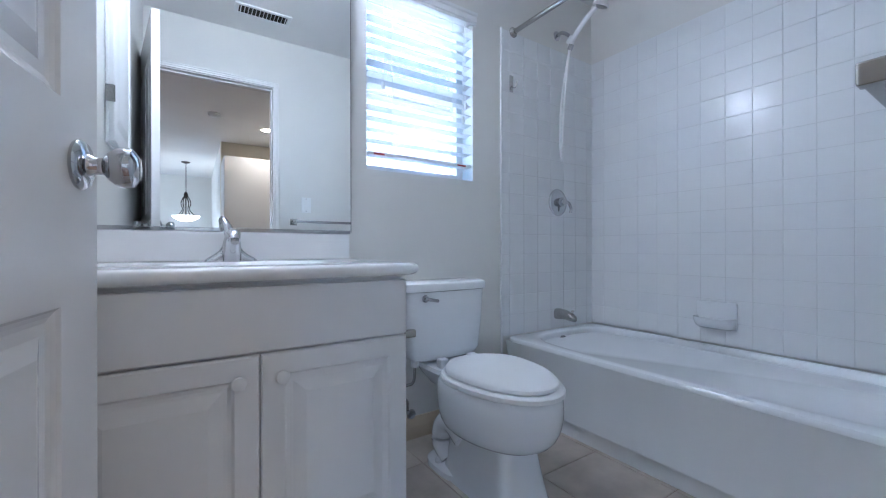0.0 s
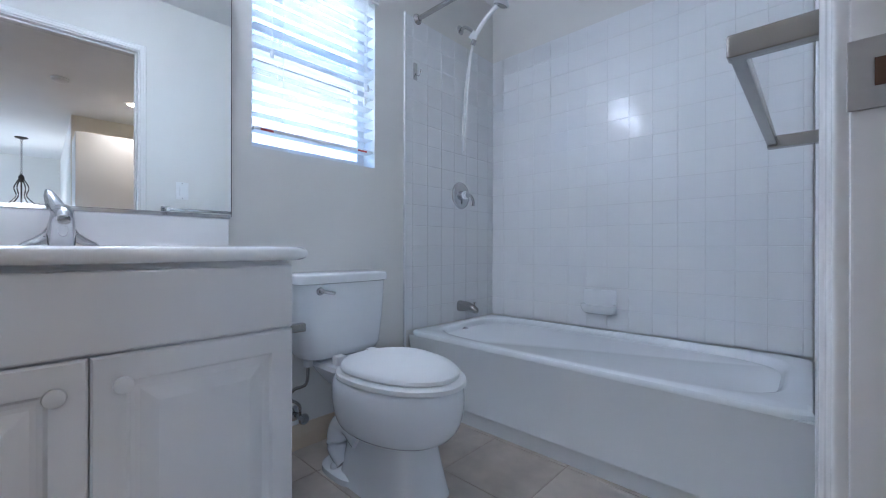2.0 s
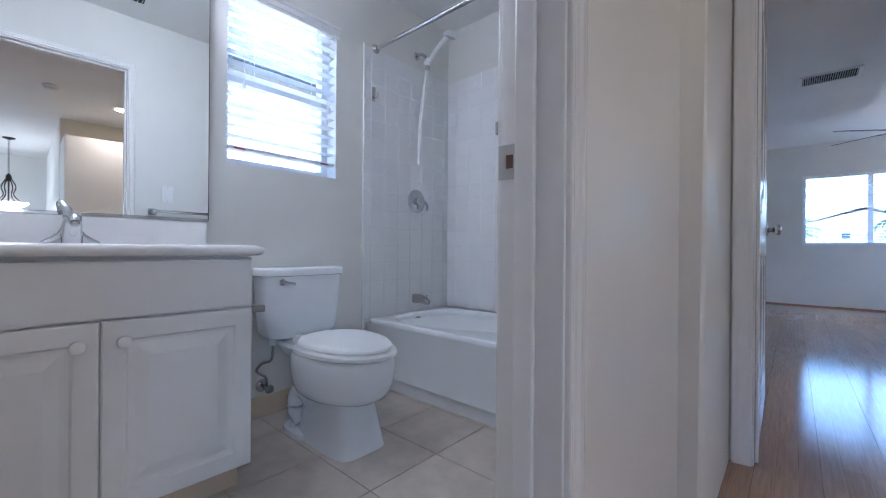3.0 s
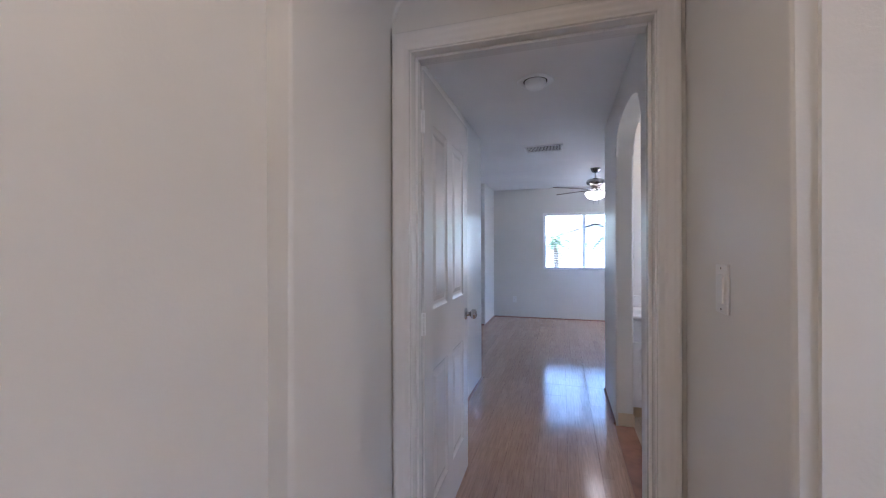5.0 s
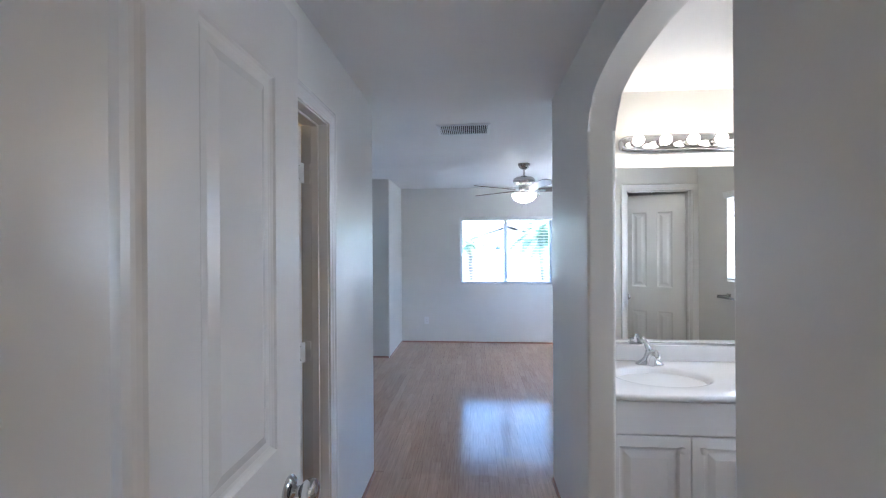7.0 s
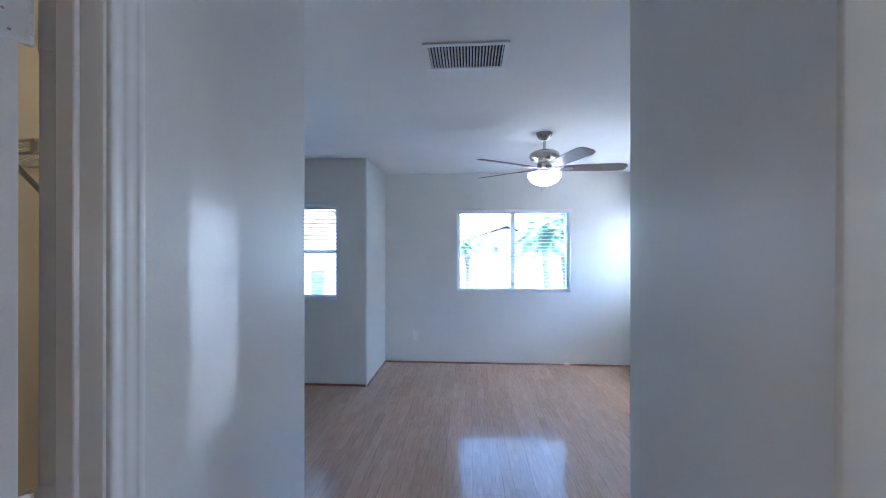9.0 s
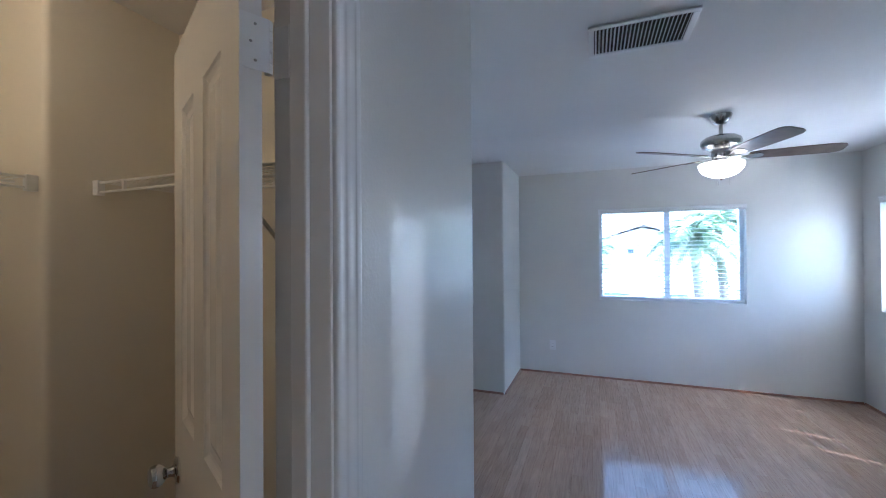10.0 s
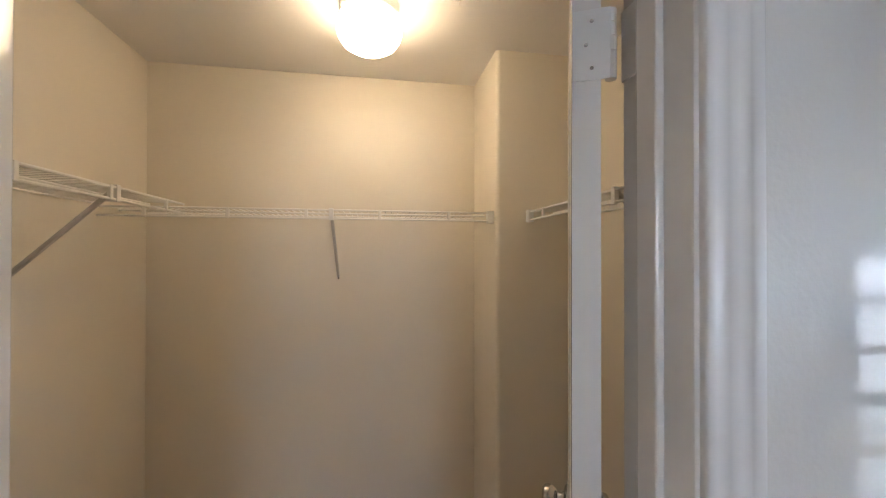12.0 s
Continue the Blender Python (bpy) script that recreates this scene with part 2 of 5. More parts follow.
def lathe(profile, n=32, m=None):
    """Turn (radius, z) points about z."""
    bm = B()
    rings = []
    for r, z in profile:
        if r < 1e-6:
            rings.append([bm.verts.new((0, 0, z))])
        else:
            rings.append([bm.verts.new((r * math.cos(2 * math.pi * i / n), r * math.sin(2 * math.pi * i / n), z)) for i in range(n)])
    for p, q in zip(rings, rings[1:]):
        if len(p) == 1 and len(q) == 1:
            continue
        for i in range(n):
            j = (i + 1) % n
            if len(p) == 1:
                bm.faces.new((p[0], q[j], q[i]))
            elif len(q) == 1:
                bm.faces.new((p[i], p[j], q[0]))
            else:
                bm.faces.new((p[i], p[j], q[j], q[i]))
    if m is not None:
        bm.transform(m)
    return bm


def tube(points, radius, n=10, bm=None, radii=None):
    """A round bar along points."""
    bm = bm or B()
    pts = [Vector(p) for p in points]
    rings = []
    ref = Vector((0, 0, 1))
    for i, p in enumerate(pts):
        d = (pts[min(i + 1, len(pts) - 1)] - pts[max(i - 1, 0)]).normalized()
        u = d.cross(ref)
        if u.length < 1e-3:
            u = d.cross(Vector((0, 1, 0)))
        u.normalize()
        w = u.cross(d).normalized()
        r = radii[i] if radii else radius
        rings.append([bm.verts.new(p + r * (math.cos(2 * math.pi * k / n) * u + math.sin(2 * math.pi * k / n) * w)) for k in range(n)])
    for a_, b_ in zip(rings, rings[1:]):
        for k in range(n):
            bm.faces.new((a_[k], a_[(k + 1) % n], b_[(k + 1) % n], b_[k]))
    bm.faces.new(rings[0][::-1])
    bm.faces.new(rings[-1])
    return bm


def curve_points(ctrl, n=8):
    """Catmull-Rom through control points."""
    c = [Vector(p) for p in ctrl]
    c = [2 * c[0] - c[1]] + c + [2 * c[-1] - c[-2]]
    out = []
    for i in range(1, len(c) - 2):
        for k in range(n):
            t = k / n
            out.append(0.5 * ((2 * c[i]) + (c[i + 1] - c[i - 1]) * t + (2 * c[i - 1] - 5 * c[i] + 4 * c[i + 1] - c[i + 2]) * t * t + (3 * c[i] - c[i - 1] - 3 * c[i + 1] + c[i + 2]) * t ** 3))
    out.append(c[-2])
    return out


def loft(loops, cap=True):
    """Skin closed loops of equal length."""
    bm = B()
    rings = [[bm.verts.new(p) for p in lp] for lp in loops]
    n = len(rings[0])
    for p, q in zip(rings, rings[1:]):
        for i in range(n):
            bm.faces.new((p[i], p[(i + 1) % n], q[(i + 1) % n], q[i]))
    if cap:
        bm.faces.new(rings[0][::-1])
        bm.faces.new(rings[-1])
    return bm


def prism(outline, plane, c0, c1, bm=None):
    """Extrude a 2-D outline. plane 'xz' runs along y, 'yz' along x, 'xy' along z."""
    bm = bm or B()
    def at(u, v, c):
        return {"xz": (u, c, v), "yz": (c, u, v), "xy": (u, v, c)}[plane]
    lo = [bm.verts.new(at(u, v, c0)) for u, v in outline]
    hi = [bm.verts.new(at(u, v, c1)) for u, v in outline]
    n = len(outline)
    for i in range(n):
        bm.faces.new((lo[i], lo[(i + 1) % n], hi[(i + 1) % n], hi[i]))
    caps = [bm.faces.new(lo[::-1]), bm.faces.new(hi)]
    return bm, caps


def superloop(cx, cy, z, ax, ay, p=2.5, n=40, front=None):
    """A rounded-rectangle loop; front stretches the +x half."""
    out = []
    for i in range(n):
        t = 2 * math.pi * i / n
        c, s = math.cos(t), math.sin(t)
        x = math.copysign(abs(c) ** (2 / p), c)
        y = math.copysign(abs(s) ** (2 / p), s)
        out.append((cx + x * (front if front and x > 0 else ax), cy + y * ay, z))
    return out


CEIL = 2.43


def wall(name, axis, face0, face1, a0, a1, openings=(), mat=None, z0=0.0, z1=CEIL, label="", roundends=()):
    """A wall between two faces, along the other axis from a0 to a1, with openings (b0, b1, z0, z1)."""
    bm = B()
    def add(p, q, zz0, zz1):
        if q - p < 1e-4 or zz1 - zz0 < 1e-4:
            return
        if axis == "x":
            box(bm, face0, face1, p, q, zz0, zz1)
        else:
            box(bm, p, q, face0, face1, zz0, zz1)
    cur = a0
    for b0, b1, oz0, oz1 in sorted(openings):
        add(cur, b0, z0, z1)
        add(b0, b1, z0, oz0)
        add(b0, b1, oz1, z1)
        cur = b1
    add(cur, a1, z0, z1)
    if roundends:
        eds = []
        for ed in bm.edges:
            u, v = ed.verts
            if abs(u.co.x - v.co.x) < 1e-5 and abs(u.co.y - v.co.y) < 1e-5:
                for px, py in roundends:
                    if abs(u.co.x - px) < 1e-3 and abs(u.co.y - py) < 1e-3:
                        eds.append(ed)
        if eds:
            bmesh.ops.bevel(bm, geom=eds, offset=0.02, segments=5, affect="EDGES", profile=0.5)
    ob = part(name, bm, mat or M_WALL, smooth=bool(roundends))
    return tagged(ob, label or "painted drywall wall with orange-peel texture", "wall", kind="structure")


CASING = [(0.006, 0.0), (0.006, 0.008), (0.012, 0.011), (0.020, 0.009), (0.026, 0.009), (0.032, 0.013), (0.046, 0.014), (0.050, 0.018), (0.060, 0.018), (0.065, 0.013), (0.065, 0.0)]


for _ in range(2):
    CASING = CASING[:1] + [(p[0] * u + q[0] * (1 - u), p[1] * u + q[1] * (1 - u)) for p, q in zip(CASING, CASING[1:]) for u in (0.75, 0.25)] + CASING[-1:]


def casing(w, h, m, k=1.0):
    """Mitred moulding round an opening of width w (local x), on the face y = 0, proud towards -y."""
    bm = B()
    lines = []
    for d, t in [(0.006 + (d_ - 0.006) * k, t_) for d_, t_ in CASING]:
        lines.append([bm.verts.new(p) for p in ((-d, -t, 0), (-d, -t, h + d), (w + d, -t, h + d), (w + d, -t, 0))])
    for p, q in zip(lines, lines[1:]):
        for i in range(3):
            bm.faces.new((p[i], p[i + 1], q[i + 1], q[i]))
    bm.faces.new([l[0] for l in lines])
    bm.faces.new([l[3] for l in lines][::-1])
    bm.transform(m)
    return bm


def doorway(name, w, h, depth, m, stop, label, leaves=None, k=1.0):
    """Jamb, stop and casings on both faces. Local: x along the opening, y through the wall from 0 to depth. stop: y range of the stop."""
    root = thing(name, m, label, "door frame", kind="structure")
    t = 0.018
    jb = B()
    box(jb, -t, 0, 0, depth, 0, h + t, 0.003)
    box(jb, w, w + t, 0, depth, 0, h + t, 0.003)
    box(jb, 0, w, 0, depth, h, h + t)
    part("jamb", jb, M_TRIM, root, smooth=True)
    if stop:
        sb = B()
        s0, s1 = stop
        box(sb, 0, 0.011, s0, s1, 0, h, 0.003)
        box(sb, w - 0.011, w, s0, s1, 0, h, 0.003)
        box(sb, 0.011, w - 0.011, s0, s1, h - 0.011, h, 0.003)
        part("stop", sb, M_TRIM, root)
    for z in (0.25, 1.02, 1.835) if leaves is not None else ():
        x = leaves + (0.0004 if leaves < 0.1 else -0.0026)
        part("hinge_leaf", boxed(x, x + 0.0022, depth - 0.033, depth - 0.001, z - 0.045, z + 0.045), M_SATIN, root, "white painted hinge leaf")
    part("casing", casing(w, h, Matrix(), k), M_TRIM, root, smooth=True)
    part("casing", casing(w, h, pose(w, depth, 0, 0, 0, 180), k), M_TRIM, root, smooth=True)
    return root


def knob_bm(s):
    return lathe([(0, 0), (0.033, 0), (0.034, 0.004), (0.030, 0.009), (0.016, 0.012), (0.012, 0.018), (0.012, 0.028), (0.019, 0.033), (0.0265, 0.042), (0.0285, 0.052), (0.026, 0.061), (0.017, 0.067), (0, 0.069)], 28, s)


def raised_panel(bm, x0, x1, z0, z1, y, side, depth=0.009):
    """A sunk moulding round a raised field, on one face of a door."""
    def loop(inset, d):
        return [bm.verts.new((x, y - side * d, z)) for x, z in ((x0 + inset, z0 + inset), (x1 - inset, z0 + inset), (x1 - inset, z1 - inset), (x0 + inset, z1 - inset))]
    prof = [(0, 0.0), (0.004, 0.004), (0.010, depth * 0.8), (0.016, depth), (0.030, depth), (0.052, 0.002), (0.055, 0.002)]
    loops = [loop(i, d) for i, d in prof]
    for p, q in zip(loops, loops[1:]):
        for i in range(4):
            bm.faces.new((p[i], p[(i + 1) % 4], q[(i + 1) % 4], q[i]))
    bm.faces.new(loops[-1])


def panel_door(name, w, h, m, label, rows=((0.23, 0.80), (1.06, 1.86)), stile=0.115, mid=0.10, knobs=True, knob_z=0.94, hinges=(0.25, 1.02, 1.835), hinge_x=-0.006, hinge_y=0.0):
    """A four-panel moulded door leaf. Local: hinge edge at x = 0, leaf to x = w, y from 0 to 0.035."""
    root = thing(name, m, label, "door")
    T = 0.035
    pw = (w - 2 * stile - mid) / 2
    cells = [(stile + k * (pw + mid), stile + k * (pw + mid) + pw, a_, b_) for a_, b_ in rows for k in (0, 1)]
    bm = B()
    box(bm, 0, stile, 0, T, 0.012, h)
    box(bm, w - stile, w, 0, T, 0.012, h)
    box(bm, stile + pw, stile + pw + mid, 0, T, 0.012, h)
    zs = [0.012] + [z for r in rows for z in r] + [h]
    for k in (0, 1):
        x0 = stile + k * (pw + mid)
        for i in range(0, len(zs), 2):
            box(bm, x0, x0 + pw, 0, T, zs[i], zs[i + 1])
    part("leaf", bm, M_DOOR, root)
    for x0, x1, a_, b_ in cells:
        pb = B()
        raised_panel(pb, x0, x1, a_, b_, 0.0, -1)
        raised_panel(pb, x0, x1, a_, b_, T, 1)
        part("panel", pb, M_DOOR, root)
    if knobs:
        for y, r in ((0, 90), (T, -90)):
            part("knob", knob_bm(pose(w - 0.065, y, knob_z, r)), M_CHROME, root, "polished chrome door knob", True)
    for z in hinges:
        hb = B()
        box(hb, -0.0025, 0.0, min(0.002, hinge_y), 0.034, z - 0.045, z + 0.045)
        for k in range(5):
            tube([(hinge_x, hinge_y, z - 0.045 + k * 0.018), (hinge_x, hinge_y, z - 0.0285 + k * 0.018)], 0.0070, 12, hb)
        hg = part("hinge", hb, M_SATIN, root, "white painted hinge")
        for k in (-1, 0, 1):
            part("screw", lathe([(0, 0), (0.0026, 0), (0.0023, 0.0010), (0.0008, 0.0006), (0, 0.0006)], 10, pose(-0.0025, 0.018 - 0.007 * (k % 2), z + 0.030 * k, 0, -90)), M_NICKEL, hg)
    return root


def outlet_plate(name, m, label, kind="switch"):
    """A wall plate. Local: on the plane y = 0, facing -y."""
    root = thing(name, m, label, "light switch" if kind == "switch" else "outlet")
    part("plate", boxed(-0.036, 0.036, -0.006, 0, -0.058, 0.058, bevel=0.0025), M_SATIN, root)
    if kind == "switch":
        part("rocker", boxed(-0.017, 0.017, -0.010, -0.005, -0.034, 0.034, bevel=0.002), M_SATIN, root)
        for z in (-0.048, 0.048):
            part("screw", lathe([(0, 0), (0.003, 0), (0.0025, 0.001), (0, 0.001)], 10, pose(0, -0.006, z, 90)), M_NICKEL, root)
    else:
        for z in (-0.02, 0.02):
            bm = boxed(-0.014, 0.014, -0.008, -0.005, z - 0.013, z + 0.013, bevel=0.003)
            s = part("socket", bm, M_SATIN, root)
            sl = B()
            box(sl, -0.007, -0.005, -0.0086, -0.0079, z - 0.002, z + 0.006)
            box(sl, 0.005, 0.007, -0.0086, -0.0079, z - 0.002, z + 0.006)
            part("slot", sl, M_DARK, s)
    return root


def blind(name, w, h, m, label, pitch=0.043, tilt=0.0, lift=0.0, bunch=0, depth=0.05, valance=True, holes=()):
    """A slatted blind hung from z = 0 down to -h. Local: x along it, room side -y."""
    root = thing(name, m, label, "window blind")
    part("headrail", boxed(0.005, w - 0.005, -0.028, 0.028, -0.045, -0.002, bevel=0.003), M_SATIN, root)
    if valance:
        vb, _ = prism([(-0.036, -0.002), (-0.036, -0.058), (-0.046, -0.058), (-0.046, -0.048), (-0.052, -0.044), (-0.052, -0.020), (-0.058, -0.014), (-0.058, -0.002)], "yz", -0.012, w + 0.012)
        part("valance", vb, M_SATIN, root)
    sl, _ = prism([(-depth / 2, -0.001), (0, 0.0015), (depth / 2, -0.001), (depth / 2, 0.0015), (0, 0.004), (-depth / 2, 0.0015)], "yz", 0.006, w - 0.006)
    if holes:
        sl.free()
        sl = B()
        ends = [0.006] + [q for c in holes for q in (c - 0.007, c + 0.007)] + [w - 0.006]
        for a0, a1 in zip(ends[::2], ends[1::2]):
            prism([(-depth / 2, -0.001), (0, 0.0015), (depth / 2, -0.001), (depth / 2, 0.0015), (0, 0.004), (-depth / 2, 0.0015)], "yz", a0, a1, sl)
        for c in holes:
            for y0, y1 in ((-depth / 2, -0.009), (0.009, depth / 2)):
                box(sl, c - 0.007, c + 0.007, y0, y1, -0.0005, 0.0016)
    me = finish(sl, "slat", M_SLAT)
    z, i = -0.075, 0
    bottom = -h + 0.02
    while z > bottom + 0.02 + bunch * 0.004:
        s = new("slat", me)
        s.parent = root
        s.matrix_basis = pose(0, 0, z, tilt + 3 * math.sin(i * 1.7) * (1 if tilt else 0.15))
        z -= pitch
        i += 1
    for k in range(bunch):
        s = new("slat", me)
        s.parent = root
        s.matrix_basis = pose(0, 0, bottom + 0.014 + k * 0.0045)
    part("bottom_rail", boxed(0.006, w - 0.006, -0.026, 0.026, bottom - 0.008, bottom + 0.008, bevel=0.003), M_SATIN, root)
    for x in (0.12, w - 0.12):
        cb = B()
        for y in (-0.026, 0.026):
            tube([(x, y, -0.04), (x, y, bottom)], 0.0011, 5, cb)
        part("ladder_cord", cb, M_SATIN, root)
    return root

# ---- structure ----
# bathroom x -1.83..-0.265, y -2.135..0.305; hall y < 0; suite passage x -0.25..0.92, y 0.115..2.585
wall("wall_bathroom_west", "x", -1.99, -1.83, -2.25, 0.42, [(-1.235, -0.66, 1.215, 2.06)])
wall("wall_bathroom_north", "y", 0.305, 0.42, -1.83, -0.25)
wall("wall_bathroom_south", "y", -2.25, -2.135, -1.83, -0.258)
wall("wall_bathroom_east", "x", -0.258, -0.145, -4.3, 0.0, [(-2.148, -1.348, 0.0, 2.078)])
wall("wall_suite_entry", "y", 0.0, 0.115, -0.25, 1.04, [(-0.018, 0.838, 0.0, 2.078)])
wall("wall_suite_west", "x", -0.365, -0.25, 0.42, 2.585, [(1.074, 1.783, 0.0, 2.078)], roundends=[(-0.25, 2.585)])
wall("wall_closet_north", "y", 2.41, 2.585, -2.7, -0.365)
wall("wall_closet_west", "x", -2.0, -1.88, 0.32, 2.41, mat=M_CLOSET)
wall("wall_closet_south", "y", 0.42, 0.434, -1.88, -0.365, mat=M_CLOSET)
wall("wall_closet_chase", "x", -1.88, -1.508, 1.955, 2.41, mat=M_CLOSET, roundends=[(-1.508, 1.955)])
wall("wall_closet_lining_north", "y", 2.402, 2.41, -1.508, -0.365, mat=M_CLOSET)
wall("wall_bedroom_south", "y", 2.48, 2.585, 0.92, 2.82, roundends=[(0.92, 2.585)])
wall("wall_bedroom_north", "y", 6.20, 6.36, -0.87, 2.72, [(0.205, 1.635, 0.918, 1.972)])
wall("wall_bedroom_east", "x", 2.56, 2.72, 2.585, 6.20, [(4.55, 5.95, 0.925, 1.965)])
wall("wall_bedroom_jog", "y", 5.288, 5.45, -2.72, -0.727, [(-2.2, -1.06, 0.922, 1.945)], roundends=[(-0.727, 5.288)])
wall("wall_bedroom_return", "x", -0.87, -0.727, 5.45, 6.20)
wall("wall_bedroom_west", "x", -2.86, -2.70, 2.41, 5.45)
wall("wall_masterbath_east", "x", 2.66, 2.82, -0.2, 2.48, [(1.262, 1.838, 1.18, 1.975)])
wall("wall_masterbath_south", "y", 0.69, 0.80, 1.04, 2.66, [(1.962, 2.618, 0.0, 2.078)])
wall("wall_toilet_room_south", "y", -0.3, -0.2, 1.04, 2.82)
wall("wall_loft_north", "y", -0.60, -0.30, 0.94, 3.26)
wall("wall_loft_block_west", "x", 3.14, 3.26, -1.533, -0.6, mat=M_CLOSET, roundends=[(3.14, -1.533)])
wall("wall_loft_block_south", "y", -1.533, -1.27, 3.26, 6.6)
wall("wall_loft_south", "y", -4.42, -4.3, -0.265, 6.72, [(4.5, 5.8, 0.9, 2.1)])
wall("wall_loft_east", "x", 6.6, 6.72, -4.3, -1.27)


def arch_outline(a0, a1, u0, u1, spring, rise, n=22):
    """An n-shaped outline from a0 to a1 with an arched opening u0..u1."""
    c, r = (u0 + u1) / 2, (u1 - u0) / 2
    pts = [(a0, 0), (a0, CEIL), (a1, CEIL), (a1, 0), (u1, 0)]
    for i in range(n + 1):
        t = math.pi * i / n
        pts.append((c + r * math.cos(t), spring + rise * math.sin(t) ** 0.72))
    pts.append((u0, 0))
    return pts


def arched_wall(name, plane, c0, c1, a0, a1, u0, u1, spring, rise, label):
    bm, caps = prism(arch_outline(a0, a1, u0, u1, spring, rise), plane, c0, c1)
    k = 0 if plane == "xz" else 1
    inner = []
    for f in caps:
        for ed in f.edges:
            cs = [(v.co[k], v.co.z) for v in ed.verts]
            if all(u0 - 1e-4 <= c[0] <= u1 + 1e-4 for c in cs) and not all(c[1] < 1e-4 for c in cs):
                inner.append(ed)
    bmesh.ops.bevel(bm, geom=inner, offset=0.018, segments=4, affect="EDGES", profile=0.5)
    ob = part(name, bm, M_WALL, smooth=True)
    return tagged(ob, label, "wall", kind="structure")


arched_wall("wall_arch_masterbath", "yz", 0.92, 1.04, 0.115, 2.48, 0.81, 1.79, 2.0, 0.205, "painted drywall wall with an arched opening")
arched_wall("wall_arch_hall", "xz", -0.59, 0.0, -0.145, 0.94, -0.078, 0.905, 2.16, 0.2, "painted drywall niche with an arched soffit")

# floors: a dark bed below, boards and tiles on top
def slab(name, x0, x1, y0, y1, z0, z1, mat, label, category):
    return tagged(part(name, boxed(x0, x1, y0, y1, z0, z1), mat), label, category, kind="structure")


floor_wood = slab("floor_wood", -2.86, 2.72, -4.42, 6.36, -0.12, -0.012, M_DARK, "reddish three-strip laminate floor, glossy", "floor")
floor_bath = slab("floor_bathroom", -1.83, -0.258, -2.135, 0.305, -0.012, -0.003, M_FGROUT, "beige stone-look tile floor with dark joints", "floor")
floor_mb = slab("floor_masterbath", 1.04, 2.66, -0.2, 2.48, -0.012, -0.003, M_FGROUT, "beige stone-look tile floor with dark joints", "floor")
slab("ceiling", -2.0, 2.82, -0.3, 2.585, CEIL, CEIL + 0.15, M_CEIL, "flat painted ceiling, lightly textured", "ceiling")
slab("ceiling_loft_east", 3.26, 6.72, -4.42, -1.27, CEIL, CEIL + 0.15, M_CEIL, "flat painted ceiling, lightly textured", "ceiling")
slab("ceiling_loft", -2.0, 3.26, -4.42, -0.3, CEIL, CEIL + 0.15, M_CEIL, "flat painted ceiling, lightly textured", "ceiling")
slab("ceiling_bedroom", -2.86, 2.82, 2.585, 6.36, CEIL, CEIL + 0.15, M_CEIL, "flat painted ceiling, lightly textured", "ceiling")

# door frames and doors
doorway("door_frame_bathroom", 0.764, 2.06, 0.113, pose(-0.145, -2.13, 0, 0, 0, 90), (0.045, 0.080), "white moulded casing and jamb of the bathroom doorway", None, 0.62)
doorway("door_frame_suite", 0.82, 2.06, 0.115, pose(0.0, 0.0, 0), (0.040, 0.075), "white moulded casing and jamb of the suite doorway", 0.0, 1.15)
doorway("door_frame_closet", 0.673, 2.06, 0.115, pose(-0.25, 1.092, 0, 0, 0, 90), (0.040, 0.075), "white moulded casing and jamb of the closet doorway", 0.673, 1.1)
doorway("door_frame_toilet_room", 0.62, 2.06, 0.11, pose(2.60, 0.80, 0, 0, 0, 180), (0.035, 0.070), "white moulded casing and jamb of the toilet room doorway")
panel_door("suite_door", 0.813, 2.045, pose(0.0065, 0.121, 0, 0, 0, 91.0), "white four-panel door standing wide open against the passage wall")
panel_door("bathroom_door", 0.755, 2.045, pose(-0.272, -2.120, 0, 0, 0, 171), "white four-panel bathroom door standing open into the room", knob_z=0.985)
panel_door("closet_door", 0.635, 2.045, pose(-0.360, 1.731, 0, 0, 0, 153), "white four-panel closet door standing open into the closet", knob_z=0.915, hinge_x=0.004, hinge_y=-0.012)
panel_door("toilet_room_door", 0.612, 2.045, pose(2.598, 0.688, 0, 0, 0, 205), "white four-panel door standing ajar")

# shoe mouldings and baseboards
def shoe(name, x0, y0, x1, y1, nx, ny, mat=M_SHOE, h=0.02, t=0.014, label="thin red-brown wooden shoe moulding along the wall"):
    bm = B()
    prof = [(0, 0), (t, 0), (t, h * 0.55), (t * 0.6, h), (0, h)]
    a_ = [bm.verts.new((x0 + nx * d, y0 + ny * d, z)) for d, z in prof]
    b_ = [bm.verts.new((x1 + nx * d, y1 + ny * d, z)) for d, z in prof]
    for i in range(5):
        bm.faces.new((a_[i], a_[(i + 1) % 5], b_[(i + 1) % 5], b_[i]))
    bm.faces.new(a_)
    bm.faces.new(b_[::-1])
    return tagged(part(name, bm, mat), label, "baseboard", kind="structure")


for i, r in enumerate([(-0.25, 1.835, -0.25, 2.565, 1, 0), (-0.25, 0.115, -0.25, 1.022, 1, 0), (0.92, 1.81, 0.92, 2.565, -1, 0), (0.92, 0.19, 0.92, 0.79, -1, 0), (-0.713, 6.2, 2.546, 6.2, 0, -1),
                       (-0.727, 5.30, -0.727, 6.2, 1, 0), (-2.7, 5.288, -0.74, 5.288, 0, -1), (2.56, 2.6, 2.56, 6.186, -1, 0), (0.94, 2.585, 2.546, 2.585, 0, 1), (-2.7, 2.585, -0.27, 2.585, 0, 1),
                       (-2.7, 2.6, -2.7, 5.274, 1, 0), (-0.145, -1.29, -0.145, -0.60, 1, 0)], 1):
    shoe("baseboard_%d" % i, *r)
